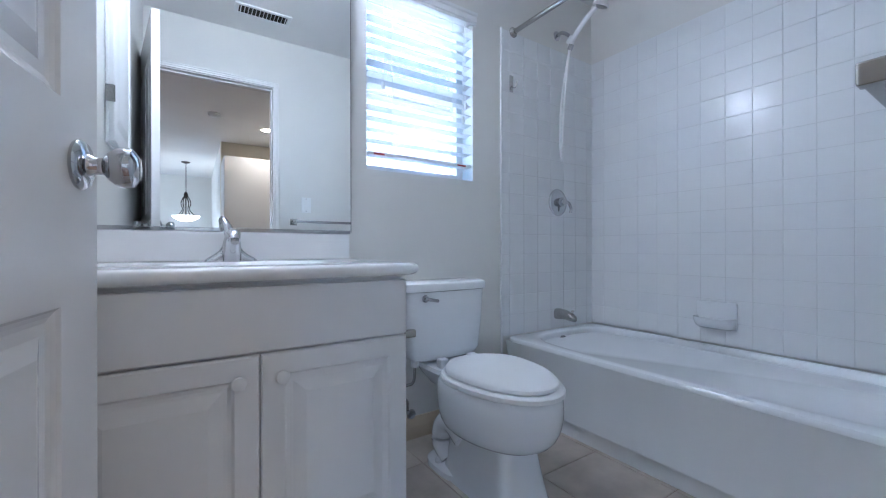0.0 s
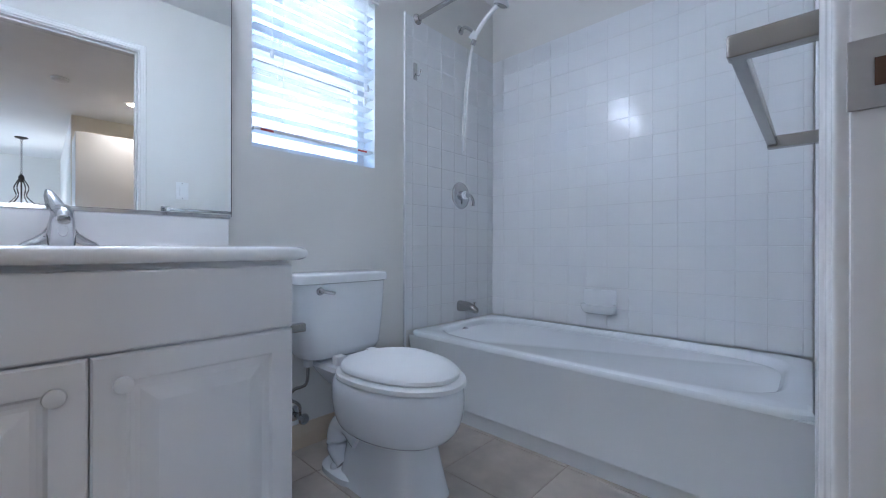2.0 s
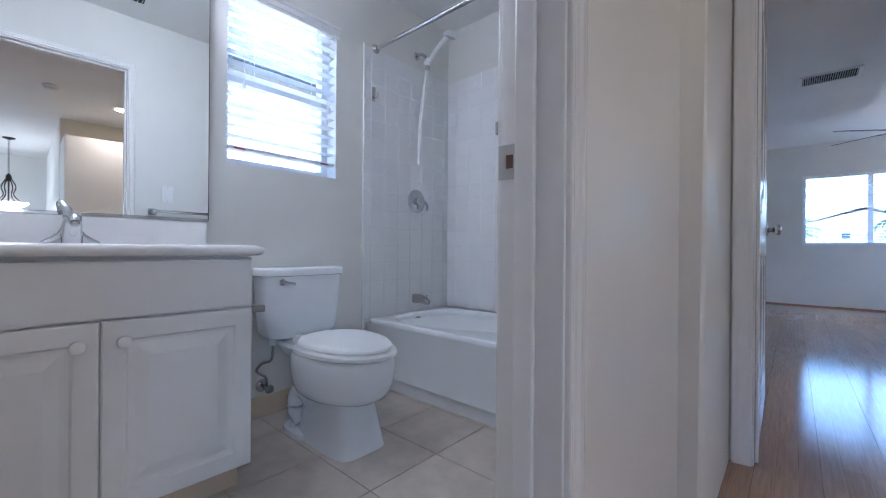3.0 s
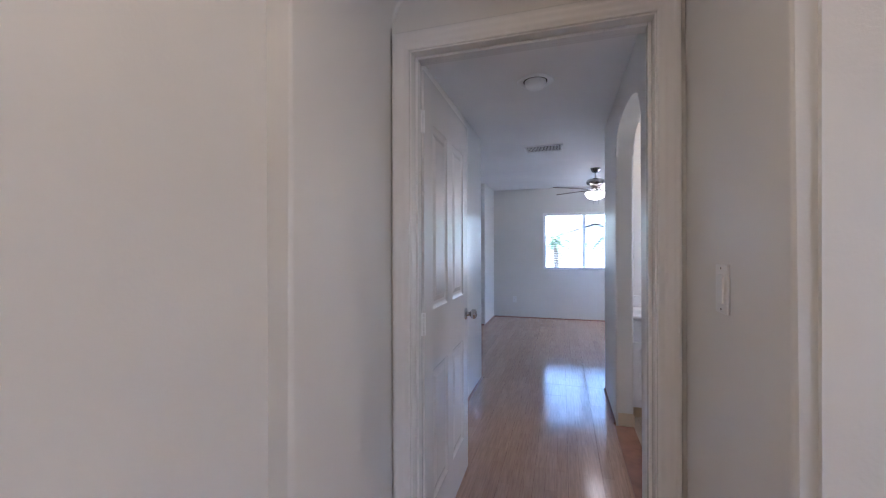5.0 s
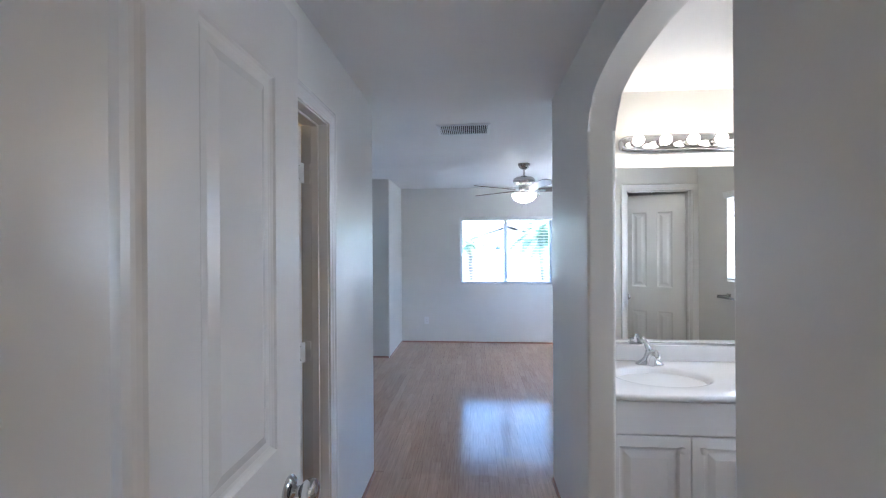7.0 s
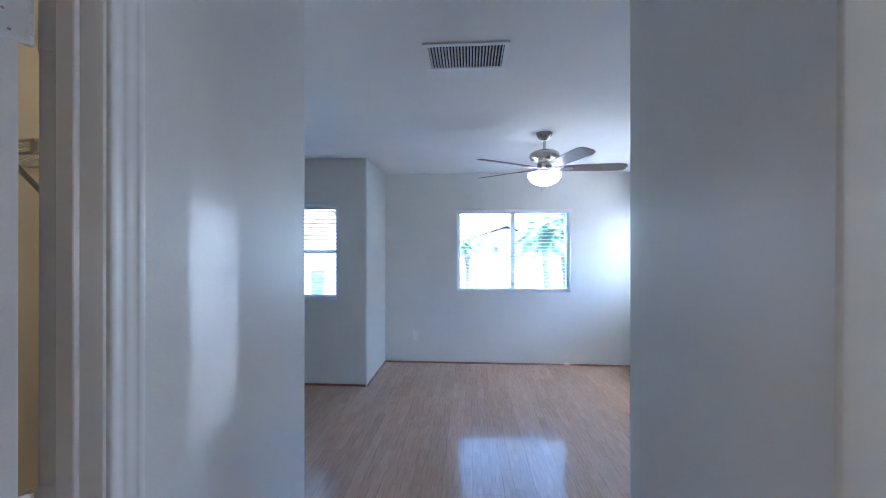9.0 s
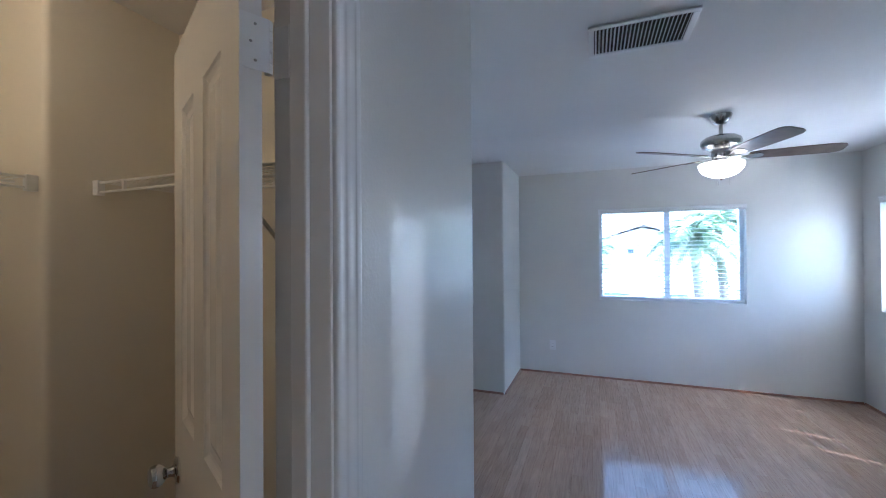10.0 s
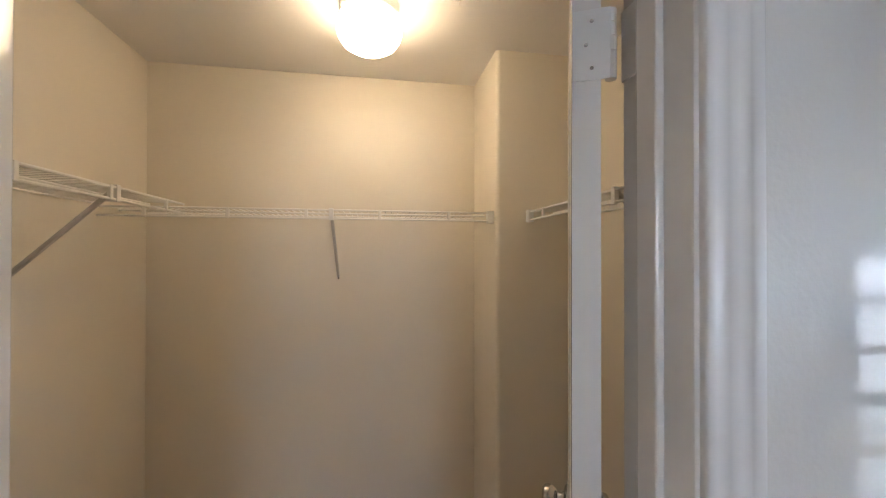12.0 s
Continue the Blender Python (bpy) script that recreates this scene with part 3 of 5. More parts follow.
for i, r in enumerate([(-1.83, -1.36, -1.83, -0.47, 1, 0), (1.04, 1.81, 1.04, 1.94, 1, 0), (1.06, 0.80, 1.89, 0.80, 0, 1), (0.935, 1.79, 1.04, 1.79, 0, -1)], 20):
    shoe("baseboard_%d" % i, *r, mat=M_BASE, h=0.10, t=0.011, label="beige bathroom base board")
slab("threshold_masterbath", 0.905, 1.04, 0.812, 1.778, 0.0005, 0.008, M_SHOE, "thin wooden threshold strip under the arch", "threshold")
slab("threshold_bathroom", -0.27, -0.15, -2.128, -1.368, 0.0005, 0.008, M_SHOE, "thin wooden threshold strip in the doorway", "threshold")


# windows
def window(name, w, h, m, label, kind="slider"):
    """Local: x along, z up from the sill, y = 0 the outer plane, room at -y."""
    root = thing(name, m, label, "window", kind="structure")
    f = 0.038
    fb = B()
    box(fb, 0, w, -0.03, 0.03, 0, f)
    box(fb, 0, w, -0.03, 0.03, h - f, h)
    box(fb, 0, f, -0.03, 0.03, f, h - f)
    box(fb, w - f, w, -0.03, 0.03, f, h - f)
    part("window_frame", fb, M_VINYL, root)
    mb = B()
    if kind == "slider":
        box(mb, w / 2 - 0.028, w / 2 + 0.028, -0.022, 0.018, f, h - f)
        panes = [(f, w / 2 - 0.028, f, h - f), (w / 2 + 0.028, w - f, f, h - f)]
    else:
        box(mb, f, w - f, -0.022, 0.018, h * 0.5 - 0.022, h * 0.5 + 0.022)
        panes = [(f, w - f, f, h * 0.5 - 0.022), (f, w - f, h * 0.5 + 0.022, h - f)]
    part("mullion", mb, M_VINYL, root)
    for a0, a1, b0, b1 in panes:
        g = part("pane", boxed(a0, a1, -0.002, 0.002, b0, b1), M_GLASS, root, "clear glass pane")
        g.visible_shadow = False
    return root


window("window_1", 0.575, 0.845, pose(-1.95, -1.235, 1.215, 0, 0, 90), "white vinyl single-hung bathroom window in a deep reveal", "hung")
window("window_2", 1.43, 1.054, pose(0.205, 6.31, 0.918), "white vinyl sliding window with two panes")
window("window_3", 1.40, 1.04, pose(2.67, 5.95, 0.925, 0, 0, -90), "white vinyl sliding window with two panes")
window("window_4", 1.14, 1.023, pose(-2.2, 5.40, 0.922), "white vinyl single-hung window", "hung")
window("window_5", 0.576, 0.795, pose(2.78, 1.838, 1.18, 0, 0, -90), "white vinyl single-hung bathroom window", "hung")
window("window_6", 1.3, 1.2, pose(5.8, -4.37, 0.9, 0, 0, 180), "large white vinyl sliding window of the loft")

# ---- lamps that the place has, and one added hall can ----
lamp("fan_lamp", 0.985, 4.49, 2.075, 0.05, 0.03, (1.0, 0.90, 0.78))
lamp("recessed_lamp", 2.2, -1.04, 2.40, 1.0, 0.05, (1.0, 0.80, 0.62), 150)
# added can, never in view, brightens the arched niche and the suite door
lamp("recessed_lamp", 0.4, -1.2, 2.40, 0.11, 0.05, (1.0, 0.80, 0.60), 150)
for i in range(2):
    lamp("bathroom_lamp", -1.655, -1.72 + 0.306 * (i - 0.5), 2.14, 0.41, 0.04, (0.98, 0.97, 0.97))

for i in range(2):
    lamp("bathroom_lamp", 1.757 + 0.459 * (i - 0.5), 2.30, 2.09, 0.05, 0.04, (1.0, 0.82, 0.60))

# daylight in the openings of three windows
def daylight(name, w, h, watts, m, color=(0.84, 0.93, 1.0)):
    data = bpy.data.lights.new(name, "AREA")
    data.shape, data.size, data.size_y = "RECTANGLE", w, h
    data.energy, data.color = watts, color
    new(name, data).matrix_world = m


daylight("window_daylight", 1.30, 0.94, 0.12, look((2.66, 5.25, 1.445), (0, 5.25, 1.445)))
daylight("window_daylight", 0.50, 0.72, 0.34, look((2.735, 1.55, 1.58), (0, 1.55, 1.58)), (1.0, 0.96, 0.90))
daylight("window_daylight", 1.20, 1.10, 1.3, look((5.15, -4.36, 1.5), (5.15, 0, 1.5)))

# added area lamp imitating a neighbour window's sun glint, through the side window's blind
glint = new("added_glint_lamp", bpy.data.lights.new("added_glint_lamp", "AREA"))
glint.data.shape, glint.data.size, glint.data.size_y = "RECTANGLE", 0.14, 0.54
glint.data.spread, glint.data.energy, glint.data.color = radians(0.12), 0.31, (0.92, 0.96, 1.0)
glint.matrix_world = look((6.80, 8.73, 1.40), (-0.25, 2.052, 1.305))

# ---- bathroom ----
def raised_door(w, h, t=0.019):
    """A cabinet door with a raised centre panel. Local: x 0..w, z 0..h, front at y = -t."""
    bm = B()
    def loop(inset, y):
        return [bm.verts.new((x, y, z)) for x, z in ((inset, inset), (w - inset, inset), (w - inset, h - inset), (inset, h - inset))]
    loops = [loop(0.0, 0.0), loop(0.0, -t + 0.004), loop(0.004, -t), loop(0.052, -t), loop(0.058, -t + 0.006), loop(0.066, -t + 0.008), loop(0.074, -t + 0.008), loop(0.100, -t + 0.001), loop(0.104, -t)]
    for p, q in zip(loops, loops[1:]):
        for i in range(4):
            bm.faces.new((p[i], p[(i + 1) % 4], q[(i + 1) % 4], q[i]))
    bm.faces.new(loops[-1])
    bm.faces.new(loops[0][::-1])
    return bm


def vanity(name, w, d, h, m, label, split, knob_gap=0.045):
    """A vanity base. Local: x 0..w, back at y = 0, front at y = -d."""
    root = thing(name, m, label, "bathroom cabinet")
    bm = B()
    box(bm, 0, w, -d, 0, 0.10, h)
    box(bm, 0.01, w - 0.01, -d + 0.006, 0, h, h + 0.0083 if w < 0.78 and d > 0.55 else h + 0.0018)
    part("carcass", bm, M_CAB, root)
    part("toe_kick", boxed(0.012, w - 0.012, -d + 0.07, -0.01, 0, 0.10), M_BASE, root, "beige toe kick board")
    f = part("false_drawer_front", boxed(0.002, w - 0.002, -d - 0.019, -d, h - 0.158, h - 0.004, bevel=0.004), M_CAB, root)
    f.name = "drawer_front"
    top = h - 0.164
    for k, (a0, a1) in enumerate(((0.002, split - 0.0015), (split + 0.0015, w - 0.002))):
        db = raised_door(a1 - a0, top - 0.105)
        db.transform(pose(a0, -d, 0.105))
        dd = part("cabinet_door", db, M_CAB, root)
        kx = a1 - knob_gap if k == 0 else a0 + knob_gap
        part("knob", lathe([(0, 0), (0.009, 0), (0.008, 0.008), (0.0135, 0.013), (0.0165, 0.018), (0.015, 0.024), (0.008, 0.027), (0, 0.0275)], 24, pose(kx, -d - 0.019, top - 0.055, 90)), M_SATIN, dd, "white ceramic cabinet knob", True)
    return root


def vanity_top(name, w, d, z0, m, label, over=0.02, sink=None, splash=0.10):
    """A moulded top with an integral oval basin and a backsplash. Local as vanity."""
    root = thing(name, m, label, "countertop")
    n = 64
    cx, cy, ax, ay = sink
    z1 = z0 + 0.034
    def rect(inset, z):
        out = []
        for i in range(n):
            t = 2 * math.pi * (i + 0.5) / n
            c, s = math.cos(t), math.sin(t)
            k = 1 / max(abs(c), abs(s))
            u, v = c * k, s * k
            out.append((w / 2 + u * (w / 2 - inset), -d / 2 + v * (d / 2 - inset), z))
        return out
    def oval(f, z):
        return [(cx + ax * f * math.cos(2 * math.pi * (i + 0.5) / n), cy + ay * f * math.sin(2 * math.pi * (i + 0.5) / n), z) for i in range(n)]
    loops = [rect(0.017 - 0.017 * math.sin(k * math.pi / 8), z0 + 0.017 - 0.017 * math.cos(k * math.pi / 8)) for k in range(9)] + [oval(1.06, z1), oval(1.0, z1 - 0.003), oval(0.95, z1 - 0.015), oval(0.85, z1 - 0.06), oval(0.65, z1 - 0.105), oval(0.35, z1 - 0.125), oval(0.09, z1 - 0.13)]
    part("basin_top", loft(loops), M_MARBLE, root, smooth=True)
    part("backsplash", boxed(0.004, w - 0.002, -0.02, -0.001, z1 + 0.0005, z1 + splash, bevel=0.004), M_MARBLE, root)
    part("drain", lathe([(0, 0.004), (0.016, 0.004), (0.021, 0.002), (0.022, 0)], 20, pose(cx, cy, z1 - 0.1295)), M_CHROME, root, "chrome drain")
    ov = lathe([(0, 0.003), (0.009, 0.003), (0.011, 0)], 14, pose(cx, cy + ay * 0.83, z1 - 0.045, 55))
    part("overflow", ov, M_DARK, root)
    return root


def faucet(name, m, label):
    """A single-handle basin faucet. Local: spout towards -y."""
    root = thing(name, m, label, "faucet")
    loops = []
    for z, ax, ay, p in ((0, 0.078, 0.028, 4), (0.005, 0.078, 0.028, 4), (0.012, 0.071, 0.027, 3), (0.022, 0.054, 0.027, 2.6), (0.036, 0.037, 0.026, 2.2), (0.052, 0.028, 0.025, 2), (0.072, 0.023, 0.023, 2), (0.086, 0.019, 0.020, 2), (0.091, 0.010, 0.011, 2)):
        loops.append(superloop(0, 0, z, ax, ay, p, 32))
    part("body", loft(loops), M_CHROME, root, smooth=True)
    line = curve_points([(0, -0.012, 0.002), (0, -0.024, 0.035), (0, -0.042, 0.070), (0, -0.072, 0.088), (0, -0.100, 0.082), (0, -0.112, 0.068)], 5)
    girth = [0.031 - 0.0145 * min(1.0, k / (len(line) - 4)) for k in range(len(line))]
    sp_ = part("spout", tube(line, 0.02, 20, radii=girth), M_CHROME, root, "thick arched chrome spout", True)
    part("aerator", tube([(0, -0.111, 0.070), (0, -0.116, 0.061)], 0.012, 16), M_NICKEL, sp_)
    hl = [superloop(x, y, z, a_, b_, 2, 20) for x, y, z, a_, b_ in ((-0.002, 0.004, 0.086, 0.018, 0.020), (-0.006, 0.008, 0.104, 0.0185, 0.021), (-0.013, 0.016, 0.124, 0.0155, 0.019), (-0.020, 0.026, 0.143, 0.0115, 0.014), (-0.023, 0.031, 0.152, 0.007, 0.009), (-0.024, 0.032, 0.155, 0.003, 0.004))]
    part("lever", loft(hl), M_CHROME, root, smooth=True)
    return root


vanity("vanity_cabinet", 0.776, 0.57, 0.788, pose(-1.83, -1.356, 0, 0, 0, 90) @ pose(-0.776, 0, 0), "white thermofoil vanity cabinet with two raised-panel doors", 0.388)
vanity_top("countertop", 0.816, 0.615, 0.7965, pose(-1.829, -1.317, 0, 0, 0, 90) @ pose(-0.816, 0, 0), "white cultured marble vanity top with rounded edge and backsplash", sink=(0.405, -0.33, 0.21, 0.155))
faucet("basin_faucet", pose(-1.748, -1.757, 0.830, 0, 0, 90), "chrome single-handle faucet on the white vanity top")


def mirror(name, w, h, m, label):
    root = thing(name, m, label, "mirror")
    part("glass", boxed(0, w, -0.005, -0.001, 0, h), M_MIRROR, root, "silvered mirror glass")
    for x in (-0.002, w):
        part("edge", boxed(x, x + 0.002, -0.0055, 0, 0, h), M_BLACK, root, "blackened mirror edge")
    cb = B()
    box(cb, 0.004, w - 0.004, -0.010, 0, -0.008, 0.006, 0.002)
    part("channel", cb, M_CHROME, root, "chrome bottom channel")
    return root


mirror("wall_mirror", 0.815, 1.02, pose(-1.827, -2.127, 0.940, 0, 0, 89.42), "large frameless wall mirror above the vanity")


def light_bar(name, n, m, label, pitch=0.153):
    """A strip of globe bulbs. Local: x along it, wall at y = 0, facing -y."""
    root = thing(name, m, label, "vanity light")
    w = pitch * n
    lp = []
    for y, a_, b_ in ((0, w / 2, 0.055), (-0.018, w / 2, 0.055), (-0.024, w / 2 - 0.006, 0.049), (-0.026, w / 2 - 0.014, 0.041), (-0.034, w / 2 - 0.018, 0.037), (-0.036, w / 2 - 0.024, 0.031)):
        lp.append([(x, y, z) for x, z, _ in superloop(0, 0, 0, a_, b_, 5, 48)])
    part("backplate", loft(lp), M_CHROME, root, "polished chrome backplate", True)
    for i in range(n):
        x = -w / 2 + pitch * (i + 0.5)
        s = part("socket", lathe([(0.022, 0), (0.022, 0.02), (0.017, 0.026), (0.017, 0.04), (0, 0.04)], 20, pose(x, -0.034, 0, 90)), M_CHROME, root, smooth=True)
        pts = [(0.012, 0), (0.016, 0.006)] + [(0.032 * math.sin(t), 0.036 - 0.032 * math.cos(t)) for t in [0.55 + k * 0.26 for k in range(10)]] + [(0, 0.068)]
        part("bulb", lathe(pts, 24, pose(x, -0.070, 0, 90)), M_BULB, s, "lit round globe bulb", True)
    return root


light_bar("vanity_light", 4, pose(-1.83, -1.72, 2.16, 0, 0, 90), "chrome light bar with four lit globe bulbs above the mirror")


def toilet(m):
    root = thing("toilet", m, "white porcelain two-piece toilet with closed elongated seat", "toilet")
    # local: wall at x = 0, bowl to +x
    tk = [superloop(0.105, 0, z, ax, ay, 5, 48) for z, ax, ay in ((0.395, 0.06, 0.13), (0.405, 0.072, 0.165), (0.43, 0.080, 0.18), (0.55, 0.086, 0.195), (0.690, 0.090, 0.203))]
    part("tank", loft(tk), M_PORC, root, smooth=True)
    ld = [superloop(0.103, 0, z, ax, ay, 5.5, 48) for z, ax, ay in ((0.690, 0.090, 0.204), (0.694, 0.099, 0.213), (0.716, 0.100, 0.214), (0.725, 0.096, 0.210), (0.730, 0.085, 0.198))]
    part("tank_lid", loft(ld), M_PORC, root, smooth=True)
    lv = tube(curve_points([(0.19, -0.125, 0.665), (0.207, -0.125, 0.665), (0.212, -0.112, 0.663), (0.212, -0.075, 0.655)], 4), 0.007, 10, radii=None)
    lev = part("flush_lever", lv, M_CHROME, root, "chrome flush lever", True)
    part("lever_boss", lathe([(0, 0.008), (0.012, 0.008), (0.016, 0)], 18, pose(0.193, -0.125, 0.665, 0, 90)), M_CHROME, lev)
    bw = []
    for z, k in ((0.192, 0.50), (0.196, 0.66), (0.206, 0.77), (0.224, 0.865), (0.248, 0.93), (0.280, 0.975), (0.315, 0.998), (0.345, 1.003), (0.370, 0.995), (0.382, 0.975), (0.388, 0.945)):
        bw.append(superloop(0.432, 0, z, 0.185 * k, 0.188 * k, 2.05, 64, 0.325 * k))
    part("bowl", loft(bw), M_PORC, root, "rounded porcelain bowl", True)
    pd_ = []
    for z, ax, ay, fr_ in ((0.0, 0.150, 0.122, 0.232), (0.006, 0.150, 0.122, 0.232), (0.014, 0.147, 0.119, 0.228), (0.06, 0.140, 0.111, 0.217), (0.12, 0.132, 0.102, 0.203), (0.172, 0.128, 0.095, 0.193), (0.20, 0.128, 0.096, 0.193), (0.235, 0.128, 0.100, 0.198)):
        pd_.append(superloop(0.43, 0, z, ax, ay, 5.5, 64, fr_))
    part("pedestal", loft(pd_), M_PORC, root, "flat-sided porcelain pedestal", True)
    dk = [superloop(0.19, 0, z, ax, ay, 5, 40) for z, ax, ay in ((0.30, 0.06, 0.07), (0.34, 0.10, 0.10), (0.372, 0.125, 0.118), (0.388, 0.120, 0.113))]
    part("deck", loft(dk), M_PORC, root, smooth=True)
    tr = tube(curve_points([(0.30, -0.075, 0.05), (0.255, -0.085, 0.10), (0.27, -0.085, 0.17), (0.33, -0.085, 0.20), (0.40, -0.08, 0.16)], 5), 0.042, 18)
    part("trapway", tr, M_PORC, root, smooth=True)
    ft = [superloop(0.285, 0, z, ax, ay, 3.2, 40) for z, ax, ay in ((0, 0.125, 0.135), (0.02, 0.125, 0.135), (0.032, 0.11, 0.12))]
    part("foot", loft(ft), M_PORC, root, smooth=True)
    for s in (-1, 1):
        part("bolt_cap", lathe([(0.016, 0), (0.016, 0.008), (0.011, 0.018), (0, 0.021)], 18, pose(0.275, s * 0.112, 0.03)), M_PORC, root, smooth=True)
    st = []
    for z, k in ((0.391, 0.99), (0.395, 1.02), (0.408, 1.02), (0.413, 0.99)):
        st.append(superloop(0.45, 0, z, 0.172 * k, 0.182 * k, 2.05, 56, 0.308 * k))
    part("seat", loft(st), M_SATIN, root, "white plastic seat ring", True)
    lid = []
    for z, k in ((0.4165, 0.97), (0.420, 0.985), (0.430, 0.98), (0.438, 0.94), (0.442, 0.80), (0.443, 0.4)):
        lid.append(superloop(0.45, 0, z, 0.164 * k, 0.172 * k, 2.05, 56, 0.296 * k))
    part("seat_lid", loft(lid), M_SATIN, root, "white plastic seat lid", True)
    for s in (-1, 1):
        part("seat_hinge", boxed(0.225, 0.262, s * 0.075 - 0.02, s * 0.075 + 0.02, 0.388, 0.425, bevel=0.006), M_SATIN, root)
    return root


toilet(pose(-1.822, -0.937, 0))


def stop_valve(m):
    root = thing("water_stop_valve", m, "chrome stop valve with a braided supply hose", "plumbing valve")
    part("escutcheon", lathe([(0, 0.012), (0.012, 0.012), (0.030, 0.004), (0.032, 0)], 22, pose(0, 0, 0.15, 0, 90)), M_CHROME, root, smooth=True)
    part("body", tube([(0.005, 0, 0.15), (0.075, 0, 0.15)], 0.010, 14), M_CHROME, root)
    part("handle", lathe([(0, 0), (0.020, 0), (0.022, 0.005), (0.018, 0.014), (0, 0.016)], 18, pose(0.075, 0, 0.15, 0, 90)), M_CHROME, root, "oval chrome handle", True)
    part("hose", tube(curve_points([(0.05, 0, 0.155), (0.05, -0.005, 0.20), (0.055, -0.05, 0.24), (0.085, -0.04, 0.28), (0.11, -0.005, 0.30), (0.115, 0, 0.385)], 6), 0.006, 10), M_NICKEL, root, "braided steel hose", True)
    part("nut", lathe([(0, 0), (0.016, 0), (0.017, 0.006), (0.017, 0.024), (0.012, 0.028), (0, 0.028)], 12, pose(0.115, 0, 0.366)), M_SATIN, root)
    return root


stop_valve(pose(-1.829, -1.065, 0))


# bathtub
tub_root = thing("bathtub", pose(-1.820, -0.447, 0), "white enamelled alcove bathtub with a plain apron", "bathtub")
TX, TY, TH = 1.547, 0.742, 0.40
def tub_rect(inset, z, n=72):
    out = []
    for i in range(n):
        t = 2 * math.pi * (i + 0.5) / n
        c, s = math.cos(t), math.sin(t)
        k = 1 / max(abs(c), abs(s))
        out.append((TX / 2 + c * k * (TX / 2 - inset), TY / 2 + s * k * (TY / 2 - inset), z))
    return out
def tub_oval(ax, ay, cx, z, p, n=72):
    out = []
    for i in range(n):
        t = 2 * math.pi * (i + 0.5) / n
        c, s = math.cos(t), math.sin(t)
        out.append((cx + math.copysign(abs(c) ** (2 / p), c) * ax, TY / 2 + 0.01 + math.copysign(abs(s) ** (2 / p), s) * ay, z))
    return out
loops = [tub_rect(0.012, TH - 0.03), tub_rect(0.0, TH - 0.022), tub_rect(0.0, TH - 0.010), tub_rect(0.006, TH - 0.002), tub_rect(0.018, TH), tub_oval(0.712, 0.325, TX / 2 + 0.004, TH + 0.001, 5.0), tub_oval(0.704, 0.318, TX / 2 + 0.003, TH - 0.003, 4.8), tub_oval(0.697, 0.312, TX / 2 + 0.001, TH - 0.012, 4.6), tub_oval(0.690, 0.307, TX / 2 - 0.004, TH - 0.03, 4.4), tub_oval(0.655, 0.296, TX / 2 - 0.030, TH - 0.10, 4.0), tub_oval(0.61, 0.282, TX / 2 - 0.058, TH - 0.18, 3.7), tub_oval(0.55, 0.256, TX / 2 - 0.085, TH - 0.26, 3.4), tub_oval(0.48, 0.21, TX / 2 - 0.10, TH - 0.31, 3.0), tub_oval(0.36, 0.14, TX / 2 - 0.10, TH - 0.328, 2.6), tub_oval(0.12, 0.05, TX / 2 - 0.10, TH - 0.33, 2.2)]
part("basin", loft(loops), M_ACRYL, tub_root, smooth=True)
ap, _ = prism([(0.001, TH - 0.022), (0.004, TH - 0.045), (0.016, 0.30), (0.028, 0.082), (0.026, 0.076), (0.028, 0.070), (0.040, 0.066), (0.046, 0.001), (0.10, 0.001), (0.10, TH - 0.025)], "yz", 0.0, TX)
part("apron", ap, M_ACRYL, tub_root, smooth=True)
ovf = part("overflow_plate", lathe([(0, 0.009), (0.026, 0.009), (0.034, 0.005), (0.036, 0)], 26, pose(0.098, 0.350, 0.345, 0, 78)), M_CHROME, tub_root, "chrome overflow plate", True)
part("trip_lever", tube([(0.106, 0.350, 0.340), (0.135, 0.347, 0.332)], 0.004, 8), M_CHROME, ovf)

# tub walls: mud bed with tiles
P = 0.110
def tile_mesh(w, h):
    bm = B()
    hw, hh, t, b = w / 2 - 0.0007, h / 2 - 0.0007, 0.008, 0.0012
    lo = [bm.verts.new((sx * hw, 0, sz * hh)) for sx, sz in ((-1, -1), (1, -1), (1, 1), (-1, 1))]
    md = [bm.verts.new((sx * hw, -t + b, sz * hh)) for sx, sz in ((-1, -1), (1, -1), (1, 1), (-1, 1))]
    hi = [bm.verts.new((sx * (hw - b), -t, sz * (hh - b))) for sx, sz in ((-1, -1), (1, -1), (1, 1), (-1, 1))]
    for p_, q_ in ((lo, md), (md, hi)):
        for i in range(4):
            bm.faces.new((p_[i], p_[(i + 1) % 4], q_[(i + 1) % 4], q_[i]))
    bm.faces.new(hi)
    return finish(bm, "tile", M_TILE)
TILE_CACHE = {}
TILE_RND = random.Random(5)
def tiled(name, m, w, rows, first, label, back=0.0):
    """Local: x along the wall, facing -y, z from the tub rim."""
    root = tagged(part(name, boxed(0.0006, w - 0.0006, -0.0056, 0.0003 + back, 0.0006, rows * P - 0.0006), M_GROUT), label, "wall tiling", kind="structure")
    root.matrix_world = m
    xs = [0.0]
    x = first
    while x < w - 0.004:
        xs.append(x)
        x += P
    xs.append(w)
    for j in range(rows):
        for a_, b_ in zip(xs, xs[1:]):
            key = (round(b_ - a_, 3), P)
            if key[0] < 0.01:
                continue
            if key not in TILE_CACHE:
                TILE_CACHE[key] = tile_mesh(*key)
            o = new("tile", TILE_CACHE[key])
            o.parent = root
            o.matrix_basis = pose((a_ + b_) / 2, 0.0, (j + 0.5) * P, TILE_RND.uniform(-0.25, 0.25), 0, TILE_RND.uniform(-0.25, 0.25))
    return root
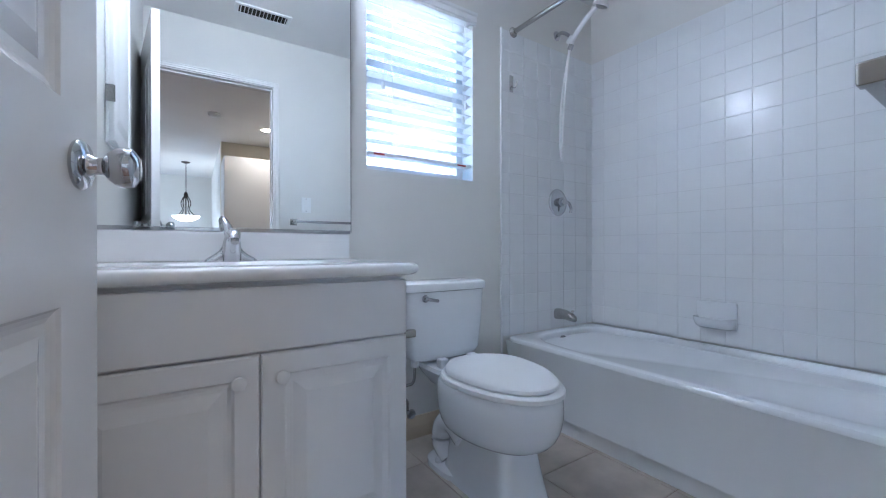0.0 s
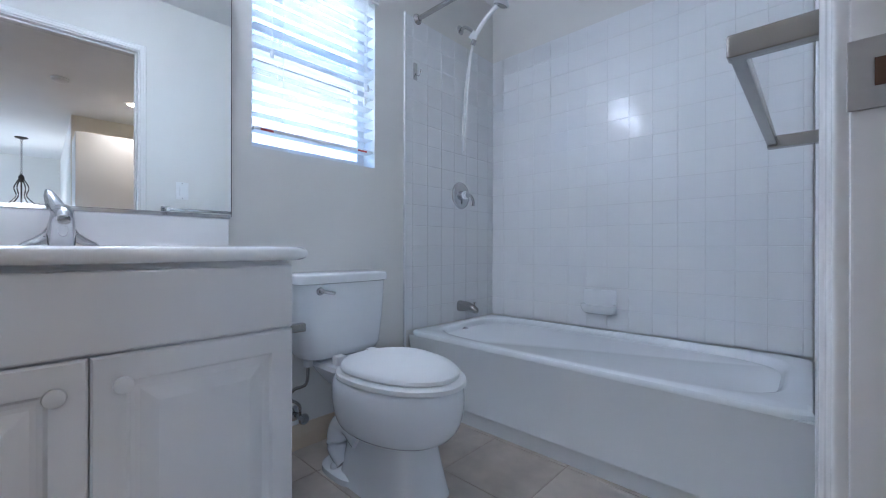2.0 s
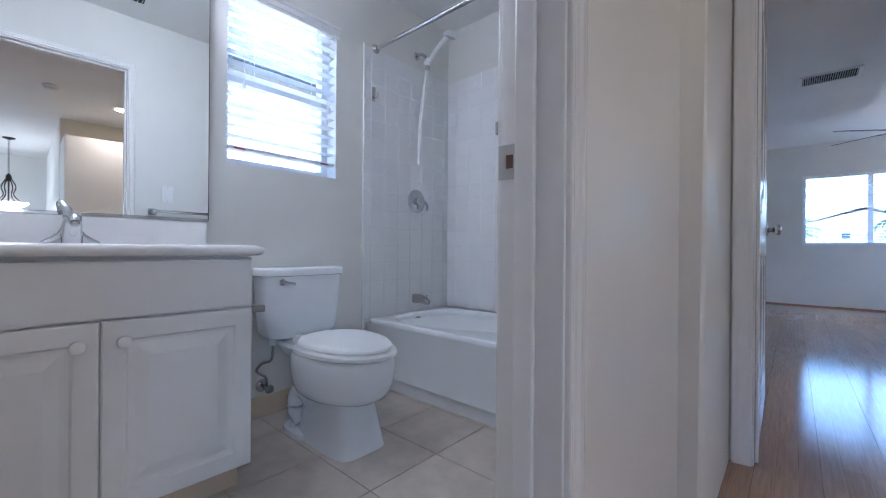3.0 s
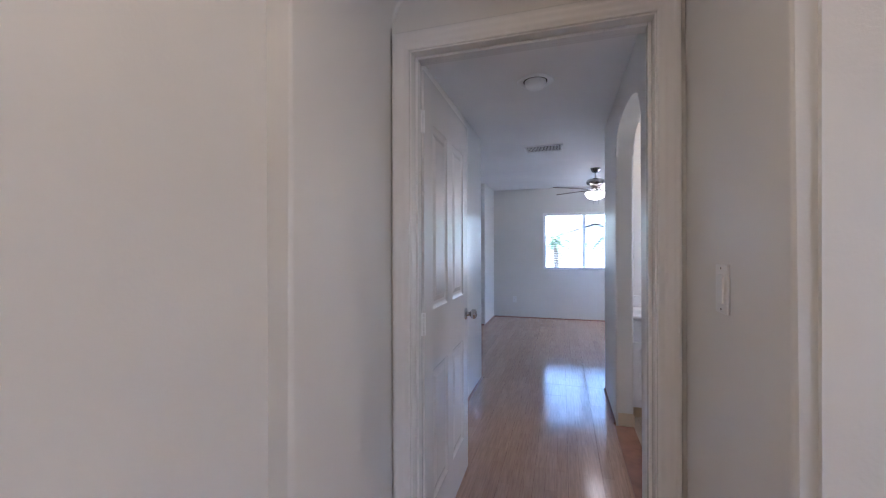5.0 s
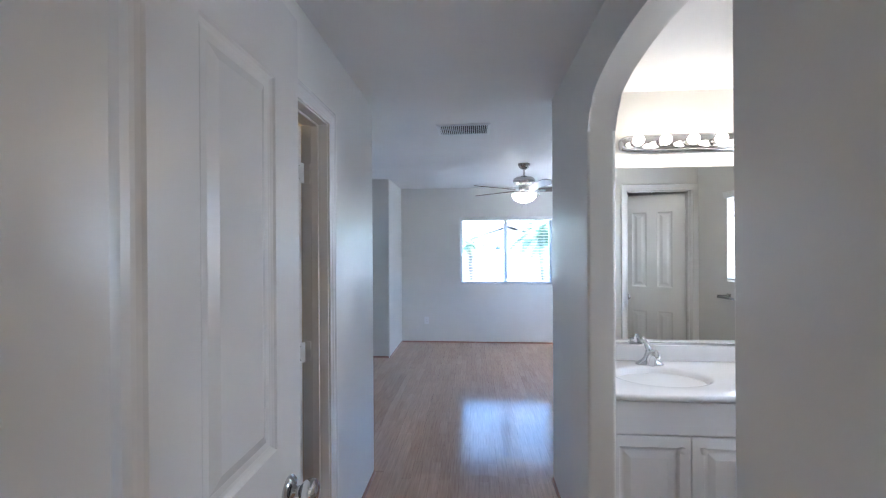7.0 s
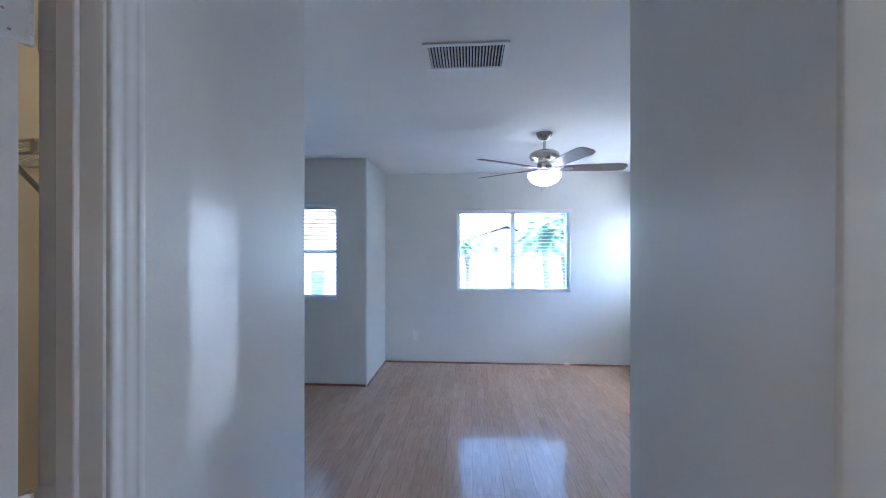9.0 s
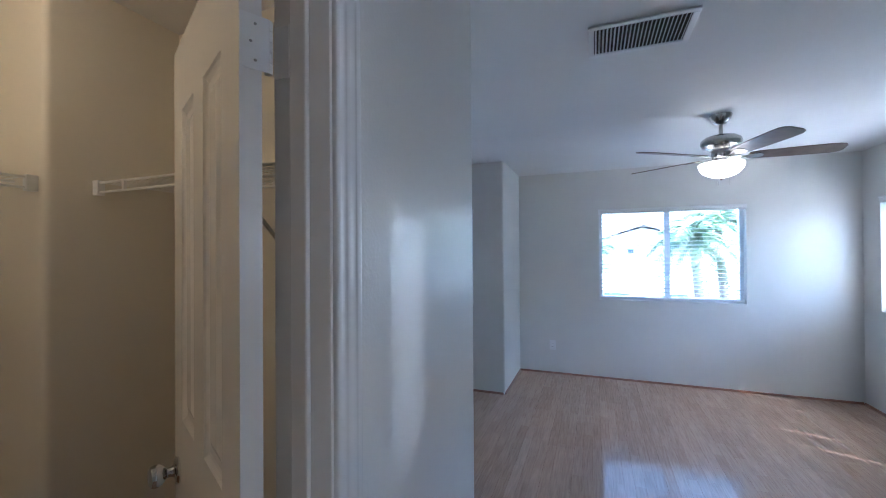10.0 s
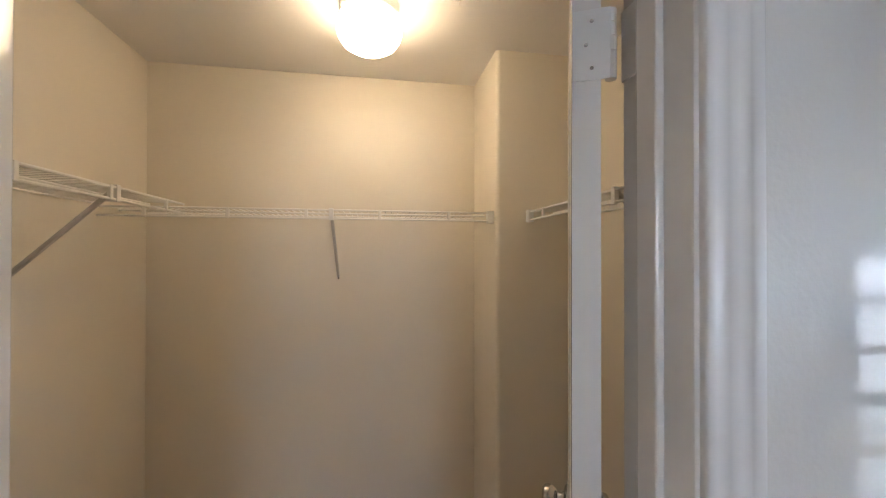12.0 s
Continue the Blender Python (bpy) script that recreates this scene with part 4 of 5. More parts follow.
tiled("tiling_long", pose(-1.824, 0.304, 0.4004), 1.546, 15, 0.088, "square white glazed tiles on the long tub wall")
tiled("tiling_faucet_end", pose(-1.8285, -0.463, 0.4004, 0, 0, 90), 0.759, 15, 0.044, "square white glazed tiles on the faucet wall")
tiled("tiling_far_end", pose(-0.2655, 0.296, 0.4004, 0, 0, -90), 0.759, 15, P, "square white glazed tiles on the end wall of the tub", 0.0068)
tagged(part("tile_edge_trim", boxed(-1.829, -1.817, -0.478, -0.464, 0.0, 0.405 + 15 * P, bevel=0.004), M_TILE), "white bullnose tile edge beside the tub", "tile trim", kind="structure")
tagged(part("tile_edge_trim_end", boxed(-0.2745, -0.2585, -0.478, -0.464, 0.0, 0.405 + 15 * P, bevel=0.004), M_TILE), "white bullnose tile edge beside the tub", "tile trim", kind="structure")


def soap_dish(m):
    root = thing("soap_dish", m, "white ceramic soap dish set into the tiles", "soap dish")
    bk = boxed(-0.088, 0.088, -0.014, 0, -0.065, 0.065, bevel=0.006, seg=3)
    part("backplate", bk, M_PORC, root, smooth=True)
    lp = []
    for z, a_, b_ in ((-0.065, 0.070, 0.03), (-0.055, 0.080, 0.052), (-0.03, 0.086, 0.068), (-0.012, 0.088, 0.072), (-0.010, 0.082, 0.066), (-0.022, 0.070, 0.055), (-0.03, 0.05, 0.04)):
        lp.append([(x, -0.012 - max(0, -y) if y < 0 else -0.012, z) for x, y, _ in superloop(0, 0, 0, a_, b_, 4, 48)])
    part("tray", loft(lp), M_PORC, root, smooth=True)
    return root


soap_dish(pose(-1.112, 0.297, 0.545))

sv = thing("shower_valve", pose(-1.8205, -0.03, 1.145, 0, 0, 90), "round chrome shower valve plate with a lever handle", "shower valve")
part("escutcheon", lathe([(0, 0.012), (0.03, 0.012), (0.062, 0.008), (0.078, 0.003), (0.080, 0)], 40, pose(0, 0, 0, 90)), M_CHROME, sv, smooth=True)
part("hub", lathe([(0.026, 0), (0.026, 0.03), (0.02, 0.045), (0, 0.048)], 26, pose(0, -0.010, 0, 90)), M_CHROME, sv, smooth=True)
part("lever", tube(curve_points([(0, -0.045, 0.004), (0.03, -0.055, -0.005), (0.048, -0.058, -0.035), (0.05, -0.055, -0.062)], 5), 0.008, 12), M_CHROME, sv, smooth=True)
sp = thing("tub_spout", pose(-1.8205, -0.035, 0.485, 0, 0, 90), "brushed nickel tub spout with a diverter knob", "tub spout")
part("spout_body", loft([[(x, -y_, z + dz) for x, z, _ in superloop(0, 0, 0, a_, b_, 2.6, 28)] for y_, a_, b_, dz in ((0, 0.030, 0.032, 0), (0.01, 0.030, 0.032, 0), (0.06, 0.027, 0.027, 0.002), (0.105, 0.022, 0.024, -0.008), (0.128, 0.017, 0.017, -0.016), (0.134, 0.009, 0.009, -0.018))]), M_NICKEL, sp, smooth=True)
part("diverter", lathe([(0.004, 0), (0.004, 0.012), (0.008, 0.014), (0.008, 0.02), (0, 0.021)], 14, pose(0, -0.112, 0.012)), M_NICKEL, sp, smooth=True)

sh = thing("hand_shower", pose(-1.8205, -0.035, 2.135), "white hand shower on a bracket with a hanging white hose", "shower head")
part("flange", lathe([(0, 0.010), (0.012, 0.010), (0.026, 0.004), (0.028, 0)], 24, pose(0, 0, 0, 0, 90)), M_CHROME, sh, smooth=True)
part("arm", tube(curve_points([(0.0, 0, 0), (0.04, 0, 0.002), (0.075, 0.008, -0.025), (0.095, 0.012, -0.05)], 5), 0.010, 14), M_CHROME, sh, smooth=True)
part("bracket", tube([(0.075, 0.012, -0.075), (0.108, 0.012, -0.045)], 0.019, 16), M_SATIN, sh, smooth=True)
hd = part("handle", tube(curve_points([(0.085, 0.012, -0.105), (0.115, 0.012, -0.055), (0.185, 0.012, 0.005), (0.262, 0.012, 0.046)], 6), 0.013, 14), M_SATIN, sh, smooth=True)
part("collar", tube([(0.083, 0.012, -0.115), (0.098, 0.012, -0.088)], 0.015, 14), M_CHROME, hd)
head_m = pose(0.292, 0.012, 0.052, 0, 205, 0)
part("head", lathe([(0, -0.02), (0.02, -0.018), (0.036, -0.005), (0.044, 0.008), (0.045, 0.016), (0.040, 0.020), (0, 0.020)], 28, head_m), M_SATIN, sh, smooth=True)
part("spray_face", lathe([(0, 0.0225), (0.032, 0.0225), (0.038, 0.020)], 28, head_m), M_CHROME, sh, "chrome spray face")
part("hose", tube(curve_points([(0.085, 0.012, -0.105), (0.055, 0.02, -0.2), (0.02, 0.02, -0.38), (0.022, 0.0, -0.6), (0.035, -0.005, -0.715), (0.055, -0.03, -0.735), (0.07, -0.035, -0.66), (0.075, -0.02, -0.40), (0.085, 0.005, -0.15), (0.088, 0.012, -0.09)], 8), 0.0062, 10), M_SATIN, sh, smooth=True)

rod = thing("shower_rod", pose(-1.8205, -0.388, 2.05), "brushed steel shower curtain rod above the tub", "shower rod")
part("rod", tube([(0.004, 0, 0), (1.545, 0, 0)], 0.0125, 20), M_NICKEL, rod, smooth=True)
for x, r in ((0, 90), (1.5475, -90)):
    part("flange", lathe([(0, 0.02), (0.016, 0.02), (0.019, 0.012), (0.027, 0.005), (0.028, 0)], 22, pose(x, 0, 0, 0, r)), M_NICKEL, rod, smooth=True)

hk = thing("wall_hook", pose(-1.8205, -0.405, 1.765, 0, 0, 90), "small chrome adhesive hook on the tiles", "hook")
part("plate", boxed(-0.013, 0.013, -0.007, 0, -0.045, 0.045, bevel=0.003), M_CHROME, hk)
part("hook", tube(curve_points([(0, -0.006, -0.012), (0, -0.02, -0.026), (0, -0.035, -0.03), (0, -0.044, -0.018), (0.0, -0.048, 0.0)], 5), 0.003, 8), M_CHROME, hk, smooth=True)


def towel_bar(name, w, m, label, mat):
    """A square towel bar. Local: x along it, wall at y = 0, room at -y."""
    root = thing(name, m, label, "towel bar")
    for x in (0.02, w - 0.02):
        p = part("post", boxed(x - 0.012, x + 0.012, -0.100, -0.006, -0.014, 0.014, bevel=0.003), mat, root)
        part("mount", boxed(x - 0.024, x + 0.024, -0.010, 0, -0.024, 0.024, bevel=0.003), mat, p)
    part("bar", boxed(0.03, w - 0.03, -0.099, -0.081, -0.009, 0.009, bevel=0.002), mat, root)
    return root


towel_bar("towel_bar", 0.635, pose(-0.2585, -0.608, 1.075, 0, 0, -90), "satin metal square towel bar on the wall", M_NICKEL)
outlet_plate("light_switch", pose(-0.2585, -1.128, 1.21, 0, 0, -90), "white rocker light switch beside the bathroom door")

tp = thing("paper_holder", pose(-1.42, -1.3625, 0.60), "square white and chrome toilet paper holder on the vanity side", "toilet paper holder")
for x in (-0.07, 0.07):
    part("arm", boxed(x - 0.011, x + 0.011, 0, 0.092, -0.012, 0.012, bevel=0.003), M_NICKEL, tp)
part("roller", tube([(-0.06, 0.075, 0), (0.06, 0.075, 0)], 0.010, 16), M_SATIN, tp, "white spring roller")

bl = blind("window_blind", 0.568, 0.79, pose(-1.855, -1.232, 2.058, 0, 0, 90), "white faux-wood blind with slats open, bottom rail raised a little", tilt=-3, pitch=0.049)
tas = [("tassel", 0.07, -0.46), ("tassel", 0.52, -0.46), ("tassel", 0.505, -0.53)]
for nm, x, z in tas:
    t_ = part(nm, lathe([(0, 0), (0.007, 0), (0.0085, -0.012), (0.006, -0.03), (0, -0.031)], 14, pose(x, -0.036, z)), M_SATIN, bl, smooth=True)
    part("cord", tube([(x, -0.036, z), (x, -0.036, -0.04)], 0.0012, 6), M_SATIN, t_)
for x in (0.055, 0.50):
    part("print_mark", boxed(x - 0.025, x + 0.025, -0.0275, -0.0262, -0.776, -0.768), M_RED, bl, "small red printed mark")


def vent(name, w, d, m, label, n, lit=False):
    """A ceiling register. Local: x across, y along, facing -z."""
    root = thing(name, m, label, "ceiling vent")
    fb = B()
    b = 0.024
    box(fb, -w / 2, w / 2, -d / 2, -d / 2 + b, -0.010, 0, 0.003)
    box(fb, -w / 2, w / 2, d / 2 - b, d / 2, -0.010, 0, 0.003)
    box(fb, -w / 2, -w / 2 + b, -d / 2 + b, d / 2 - b, -0.010, 0, 0.003)
    box(fb, w / 2 - b, w / 2, -d / 2 + b, d / 2 - b, -0.010, 0, 0.003)
    part("frame", fb, M_SATIN, root)
    # no duct is cut: this sheet puts its shade into the colour
    part("backing", boxed(-w / 2 + b, w / 2 - b, -d / 2 + b, d / 2 - b, -0.002, -0.0006), M_DARK, root, "dark sheet painted as the shade in the duct")
    sl = boxed(-0.0011, 0.0011, -d / 2 + b, d / 2 - b, -0.006, 0.006)
    me = finish(sl, "slat", M_SATIN)
    for i in range(n):
        s = new("slat", me)
        s.parent = root
        s.matrix_basis = pose(-w / 2 + b + (w - 2 * b) * (i + 0.5) / n, 0, -0.009, 0, 28)
    return root


vent("ceiling_vent", 0.34, 0.14, pose(-0.555, -1.47, CEIL - 0.001, 0, 0, 72 + 18), "white louvred supply vent in the bathroom ceiling", 13)

mc = thing("medicine_cabinet", pose(-1.54, -2.134, 1.26), "white recessed medicine cabinet with a framed door", "medicine cabinet")
part("body", boxed(0, 0.47, 0, 0.008, 0, 0.80, bevel=0.003), M_CAB, mc)
cdb = raised_door(0.45, 0.78)
cdb.transform(pose(0.46, 0.0085, 0.01, 0, 0, 180))
part("cabinet_door", cdb, M_CAB, mc)
for z in (0.18, 0.62):
    part("hinge", boxed(-0.012, 0.0, 0.002, 0.03, z - 0.03, z + 0.03, bevel=0.002), M_NICKEL, mc)

# strike plate of the bathroom door
stp = thing("strike_plate", pose(-0.239, -1.3665, 0.966), "worn metal strike plate in the door jamb", "strike plate")
part("plate", boxed(-0.021, 0.021, -0.002, 0.0, -0.0285, 0.0285, bevel=0.0008), M_PLATE, stp)
part("latch_hole", boxed(-0.0055, 0.0075, -0.0026, -0.0018, -0.011, 0.011), M_LATCH, stp, "dark latch hole")

# ---- master bath ----
vanity("vanity_cabinet", 0.76, 0.545, 0.768, pose(1.042, 2.479, 0), "white thermofoil vanity cabinet with two raised-panel doors", 0.38)
vanity("vanity_cabinet", 0.84, 0.545, 0.768, pose(1.804, 2.479, 0), "white thermofoil vanity cabinet with two raised-panel doors", 0.42)
vanity_top("countertop", 1.616, 0.585, 0.77, pose(1.041, 2.479, 0), "long white cultured marble vanity top with an oval basin", sink=(0.37, -0.295, 0.245, 0.165), splash=0.095)
faucet("basin_faucet", pose(1.44, 2.395, 0.802), "chrome single-handle faucet on the white vanity top")
mirror("wall_mirror", 1.39, 1.06, pose(1.258, 2.4785, 0.908), "wide frameless wall mirror above the vanity")
light_bar("vanity_light", 6, pose(1.757, 2.4795, 2.11), "chrome light bar with six lit globe bulbs above the mirror")
towel_bar("towel_bar", 0.68, pose(2.659, 1.95, 1.05, 0, 0, -90), "dark satin towel bar below the bathroom window", M_NICKEL)
blind("window_blind", 0.572, 0.79, pose(2.685, 1.836, 1.973, 0, 0, -90), "white faux-wood blind with open slats", tilt=3, pitch=0.047)

# ---- suite passage and bedroom ----
pl = thing("recessed_light", pose(0.372, 1.30, CEIL), "white recessed eyeball ceiling light, switched off", "ceiling light")
part("trim_ring", lathe([(0.078, 0.0), (0.082, -0.005), (0.100, -0.010), (0.116, -0.007), (0.121, 0.0)], 40), M_SATIN, pl, smooth=True)
part("gap_ring", lathe([(0.066, -0.001), (0.078, -0.001), (0.078, -0.003), (0.066, -0.003)], 40), M_DARK, pl)
part("eyeball", lathe([(0.070, -0.001), (0.069, -0.018), (0.060, -0.038), (0.043, -0.050), (0, -0.055)], 36), M_SATIN, pl, "frosted bulb face", True)
outlet_plate("light_switch", pose(0.9195, 0.352, 1.245, 0, 0, -90), "white rocker light switch inside the suite passage")
outlet_plate("light_switch", pose(0.904, -0.305, 1.228, 0, 0, -90), "white rocker light switch beside the suite door")
vent("return_vent", 0.415, 0.275, pose(0.343, 3.13, CEIL - 0.001), "large white return air grille over a dark sheet painted as shade", 24)

fan = thing("ceiling_fan", pose(0.985, 4.49, 0), "brushed nickel ceiling fan with five walnut blades and a lit bowl", "ceiling fan")
part("canopy", lathe([(0.068, CEIL), (0.066, CEIL - 0.012), (0.050, CEIL - 0.045), (0.030, CEIL - 0.062), (0, CEIL - 0.064)], 32), M_NICKEL, fan, smooth=True)
part("downrod", tube([(0, 0, 2.375), (0, 0, 2.28)], 0.012, 16), M_NICKEL, fan, smooth=True)
part("motor", lathe([(0, 2.295), (0.03, 2.292), (0.055, 2.282), (0.095, 2.275), (0.118, 2.258), (0.124, 2.235), (0.112, 2.208), (0.085, 2.195), (0.06, 2.185), (0, 2.183)], 40), M_NICKEL, fan, "brushed nickel motor housing", True)
part("switch_housing", lathe([(0.058, 2.184), (0.060, 2.150), (0.05, 2.125), (0.03, 2.115), (0, 2.115)], 32), M_NICKEL, fan, smooth=True)
part("light_fitter", lathe([(0.03, 2.116), (0.036, 2.10), (0.10, 2.094), (0.105, 2.086), (0.03, 2.086)], 36), M_NICKEL, fan, smooth=True)
part("glass_bowl", lathe([(0.132, 2.092), (0.137, 2.083), (0.130, 2.055), (0.108, 2.025), (0.07, 2.003), (0.03, 1.993), (0, 1.991)], 40), M_BOWL, fan, "lit frosted glass bowl", True)
part("finial", lathe([(0, 1.994), (0.012, 1.991), (0.013, 1.984), (0.007, 1.976), (0, 1.972)], 18), M_NICKEL, fan, smooth=True)
for i in range(5):
    bm = B()
    prof = [(0.155, 0.045), (0.20, 0.055), (0.35, 0.064), (0.52, 0.069), (0.61, 0.067), (0.645, 0.055), (0.66, 0.030)]
    out = [(r, w_) for r, w_ in prof] + [(r, -w_) for r, w_ in prof[::-1]]
    bb, _ = prism(out, "xy", -0.003, 0.003)
    bb.transform(pose(0, 0, 2.135, 0, 0, -2 + 72 * i) @ pose(0, 0, 0, -12))
    bld = part("blade", bb, M_BLADE, fan, "walnut-stained blade")
    ib = B()
    arm_o = [(0.05, 0.018), (0.14, 0.012), (0.17, 0.030), (0.215, 0.034), (0.235, 0.02), (0.24, 0.0)]
    arm_o = arm_o + [(r, -w_) for r, w_ in arm_o[::-1][1:]]
    ib, _ = prism(arm_o, "xy", -0.008, -0.0035)
    ib.transform(pose(0, 0, 2.135, 0, 0, -2 + 72 * i) @ pose(0, 0, 0, -12))
    part("blade_iron", ib, M_NICKEL, bld, "nickel blade bracket")
for x in (-0.03, 0.035):
    part("pull_chain", tube([(x, -0.045, 2.12), (x, -0.05, 1.93)], 0.0013, 6), M_NICKEL, fan)

blind("window_blind", 1.42, 1.04, pose(0.21, 6.245, 1.97), "white faux-wood blind with slats turned flat open", pitch=0.044, tilt=1.5)
blind("window_blind", 1.39, 1.03, pose(2.605, 5.945, 1.962, 0, 0, -90), "white faux-wood blind with tilted slats", pitch=0.055, tilt=13, holes=(0.108, 0.397, 0.993, 1.282))
blind("window_blind", 1.13, 1.02, pose(-2.195, 5.335, 1.943), "white faux-wood blind with slats partly open", pitch=0.043, tilt=-10)
outlet_plate("wall_outlet", pose(-0.33, 6.1995, 0.345), "white duplex outlet low on the wall", "outlet")
outlet_plate("wall_outlet", pose(2.5595, 5.5, 0.36, 0, 0, -90), "white duplex outlet low on the wall", "outlet")

# ---- closet ----
cl = thing("closet_light", pose(-1.295, 1.429, CEIL), "lit frosted glass mushroom ceiling light in the closet", "ceiling light")
part("base_ring", lathe([(0, 0), (0.100, 0), (0.104, -0.004), (0.104, -0.036), (0.100, -0.042), (0.094, -0.042)], 40), M_SATIN, cl, smooth=True)
part("glass_globe", lathe([(0.093, -0.040), (0.104, -0.056), (0.112, -0.078), (0.113, -0.094), (0.107, -0.116), (0.092, -0.138), (0.066, -0.154), (0.033, -0.163), (0, -0.166)], 40), M_CLGLOBE, cl, "lit frosted glass globe", True)
vent("ceiling_vent", 0.36, 0.19, pose(-1.045, 1.66, CEIL - 0.001, 0, 0, 0), "white louvred vent in the closet ceiling", 14)


def wire_shelf(name, length, depth, m, label, braces, ends=(True, True)):
    """Local: x along the wall, wall at y = 0, front at y = -depth, deck at z = 0."""
    root = thing(name, m, label, "closet shelf")
    rails = B()
    for y, z in ((-depth, 0.0), (-depth, -0.034), (-0.006, 0.0), (-depth * 0.62, -0.003)):
        tube([(0.004, y, z), (length - 0.004, y, z)], 0.0042, 8, rails)
    part("rail", rails, M_SHELF, root)
    wires = B()
    x = 0.012
    while x < length - 0.01:
        tube([(x, -0.004, 0.003), (x, -depth, 0.003)], 0.0017, 4, wires)
        x += 0.0255
    w_ = part("deck_wire", wires, M_SHELF, root)
    tagged(w_, kind="stuff")
    k = 0.16
    while k < length - 0.05:
        part("lip_clip", boxed(k - 0.006, k + 0.006, -depth - 0.006, -depth + 0.004, -0.037, 0.004, bevel=0.0015), M_SHELF, root)
        k += 0.29
    for i, e_ in enumerate(ends):
        if e_:
            xx = 0.0 if i == 0 else length
            s = 1 if i == 0 else -1
            part("end_bracket", boxed(min(xx, xx + s * 0.03), max(xx, xx + s * 0.03), -depth - 0.010, -depth + 0.014, -0.044, 0.008, bevel=0.002), M_SATIN, root, "white plastic end bracket")
    for bx in braces:
        bm = B()
        d = Vector((0, depth - 0.006, -0.285))
        box(bm, -0.006, 0.006, -0.006, 0.006, 0, d.length, 0.002)
        bm.transform(Matrix.Translation((bx, -depth + 0.004, -0.003)) @ d.to_track_quat("Z", "X").to_matrix().to_4x4())
        br = part("brace", bm, M_BRACE, root, "grey steel diagonal brace")
        part("brace_hook", boxed(bx - 0.009, bx + 0.009, -depth - 0.006, -depth + 0.008, -0.04, 0.008, bevel=0.002), M_SATIN, br)
        part("screw", lathe([(0, 0.004), (0.004, 0.003), (0.005, 0)], 10, pose(bx, -0.001, -0.296, 90)), M_NICKEL, br)
    return root


wire_shelf("wire_shelf", 1.516, 0.335, pose(-1.879, 0.438, 1.738, 0, 0, 90), "white wire shelf along the closet back wall", (0.837,), (False, True))
wire_shelf("wire_shelf", 1.162, 0.305, pose(-0.37, 0.4345, 1.748, 0, 0, 180), "white wire shelf along the closet side wall", (0.35, 0.77), (True, False))
wire_shelf("wire_shelf", 1.135, 0.305, pose(-1.507, 2.4015, 1.742), "white wire shelf behind the closet door", (0.62,), (True, True))

# ---- loft seen in the bathroom mirror ----
sd = thing("smoke_alarm", pose(1.83, -1.66, CEIL), "round white smoke alarm on the loft ceiling", "smoke alarm")
part("base", lathe([(0, 0), (0.068, 0), (0.070, -0.010), (0.062, -0.018)], 32), M_SATIN, sd, smooth=True)
part("cover", lathe([(0.062, -0.017), (0.060, -0.030), (0.045, -0.040), (0, -0.042)], 32), M_SATIN, sd, smooth=True)
rl = thing("recessed_light", pose(2.2, -1.04, CEIL), "lit recessed can light in the loft ceiling", "ceiling light")
part("trim_ring", lathe([(0.075, 0.0), (0.078, -0.006), (0.098, -0.006), (0.102, 0.0)], 36), M_SATIN, rl, smooth=True)
part("lens", lathe([(0, -0.012), (0.05, -0.010), (0.075, -0.002)], 32), M_CAN, rl, "glowing lens", True)
# unseen copy, added as the fitting of the extra hall lamp
copy_thing(rl, pose(0.4, -1.2, CEIL))
pd = thing("pendant_lamp", pose(5.0, -1.98, 0), "dark bronze pendant lamp with a glowing glass bowl", "pendant lamp")
part("canopy", lathe([(0.07, CEIL), (0.068, CEIL - 0.012), (0.02, CEIL - 0.03), (0, CEIL - 0.03)], 28), M_BRONZE, pd, smooth=True)
links = B()
z, k = 2.40, 0
while z > 1.90:
    c_ = [(0.011 * math.cos(t) * (k % 2), 0.011 * math.cos(t) * (1 - k % 2), z - 0.018 + 0.018 * math.sin(t)) for t in [i * math.pi / 5 for i in range(11)]]
    tube(c_, 0.0028, 5, links)
    z -= 0.029
    k += 1
part("chain", links, M_BRONZE, pd)
part("hub", lathe([(0, 1.90), (0.02, 1.885), (0.035, 1.85), (0.022, 1.80), (0.03, 1.78), (0, 1.77)], 22), M_BRONZE, pd, smooth=True)
for i in range(4):
    t = i * math.pi / 2 + 0.5
    c, s = math.cos(t), math.sin(t)
    part("arm", tube(curve_points([(0.02 * c, 0.02 * s, 1.84), (0.085 * c, 0.085 * s, 1.70), (0.06 * c, 0.06 * s, 1.58), (0.15 * c, 0.15 * s, 1.475), (0.21 * c, 0.21 * s, 1.47)], 6), 0.008, 8), M_BRONZE, pd, smooth=True)
part("stem", tube([(0, 0, 1.78), (0, 0, 1.46)], 0.010, 10), M_BRONZE, pd)
part("glass_bowl", lathe([(0.215, 1.465), (0.20, 1.44), (0.15, 1.405), (0.08, 1.375), (0, 1.365)], 36), M_PENDANT, pd, "glowing alabaster glass bowl", True)
tc = thing("tall_cabinet", pose(2.46, -1.525, 0), "tall white pantry cabinet beside the loft wall", "cabinet")
part("body", boxed(0.022, 0.678, 0, 0.92, 0, 2.10), M_CAB, tc)
part("cabinet_door", boxed(0, 0.02, 0.003, 0.917, 0.09, 2.097, bevel=0.003), M_CAB, tc)
for z in (0.95, 1.35, 1.80):
    part("hinge", boxed(-0.006, 0.03, -0.006, 0.0, z - 0.03, z + 0.03, bevel=0.002), M_SATIN, tc)

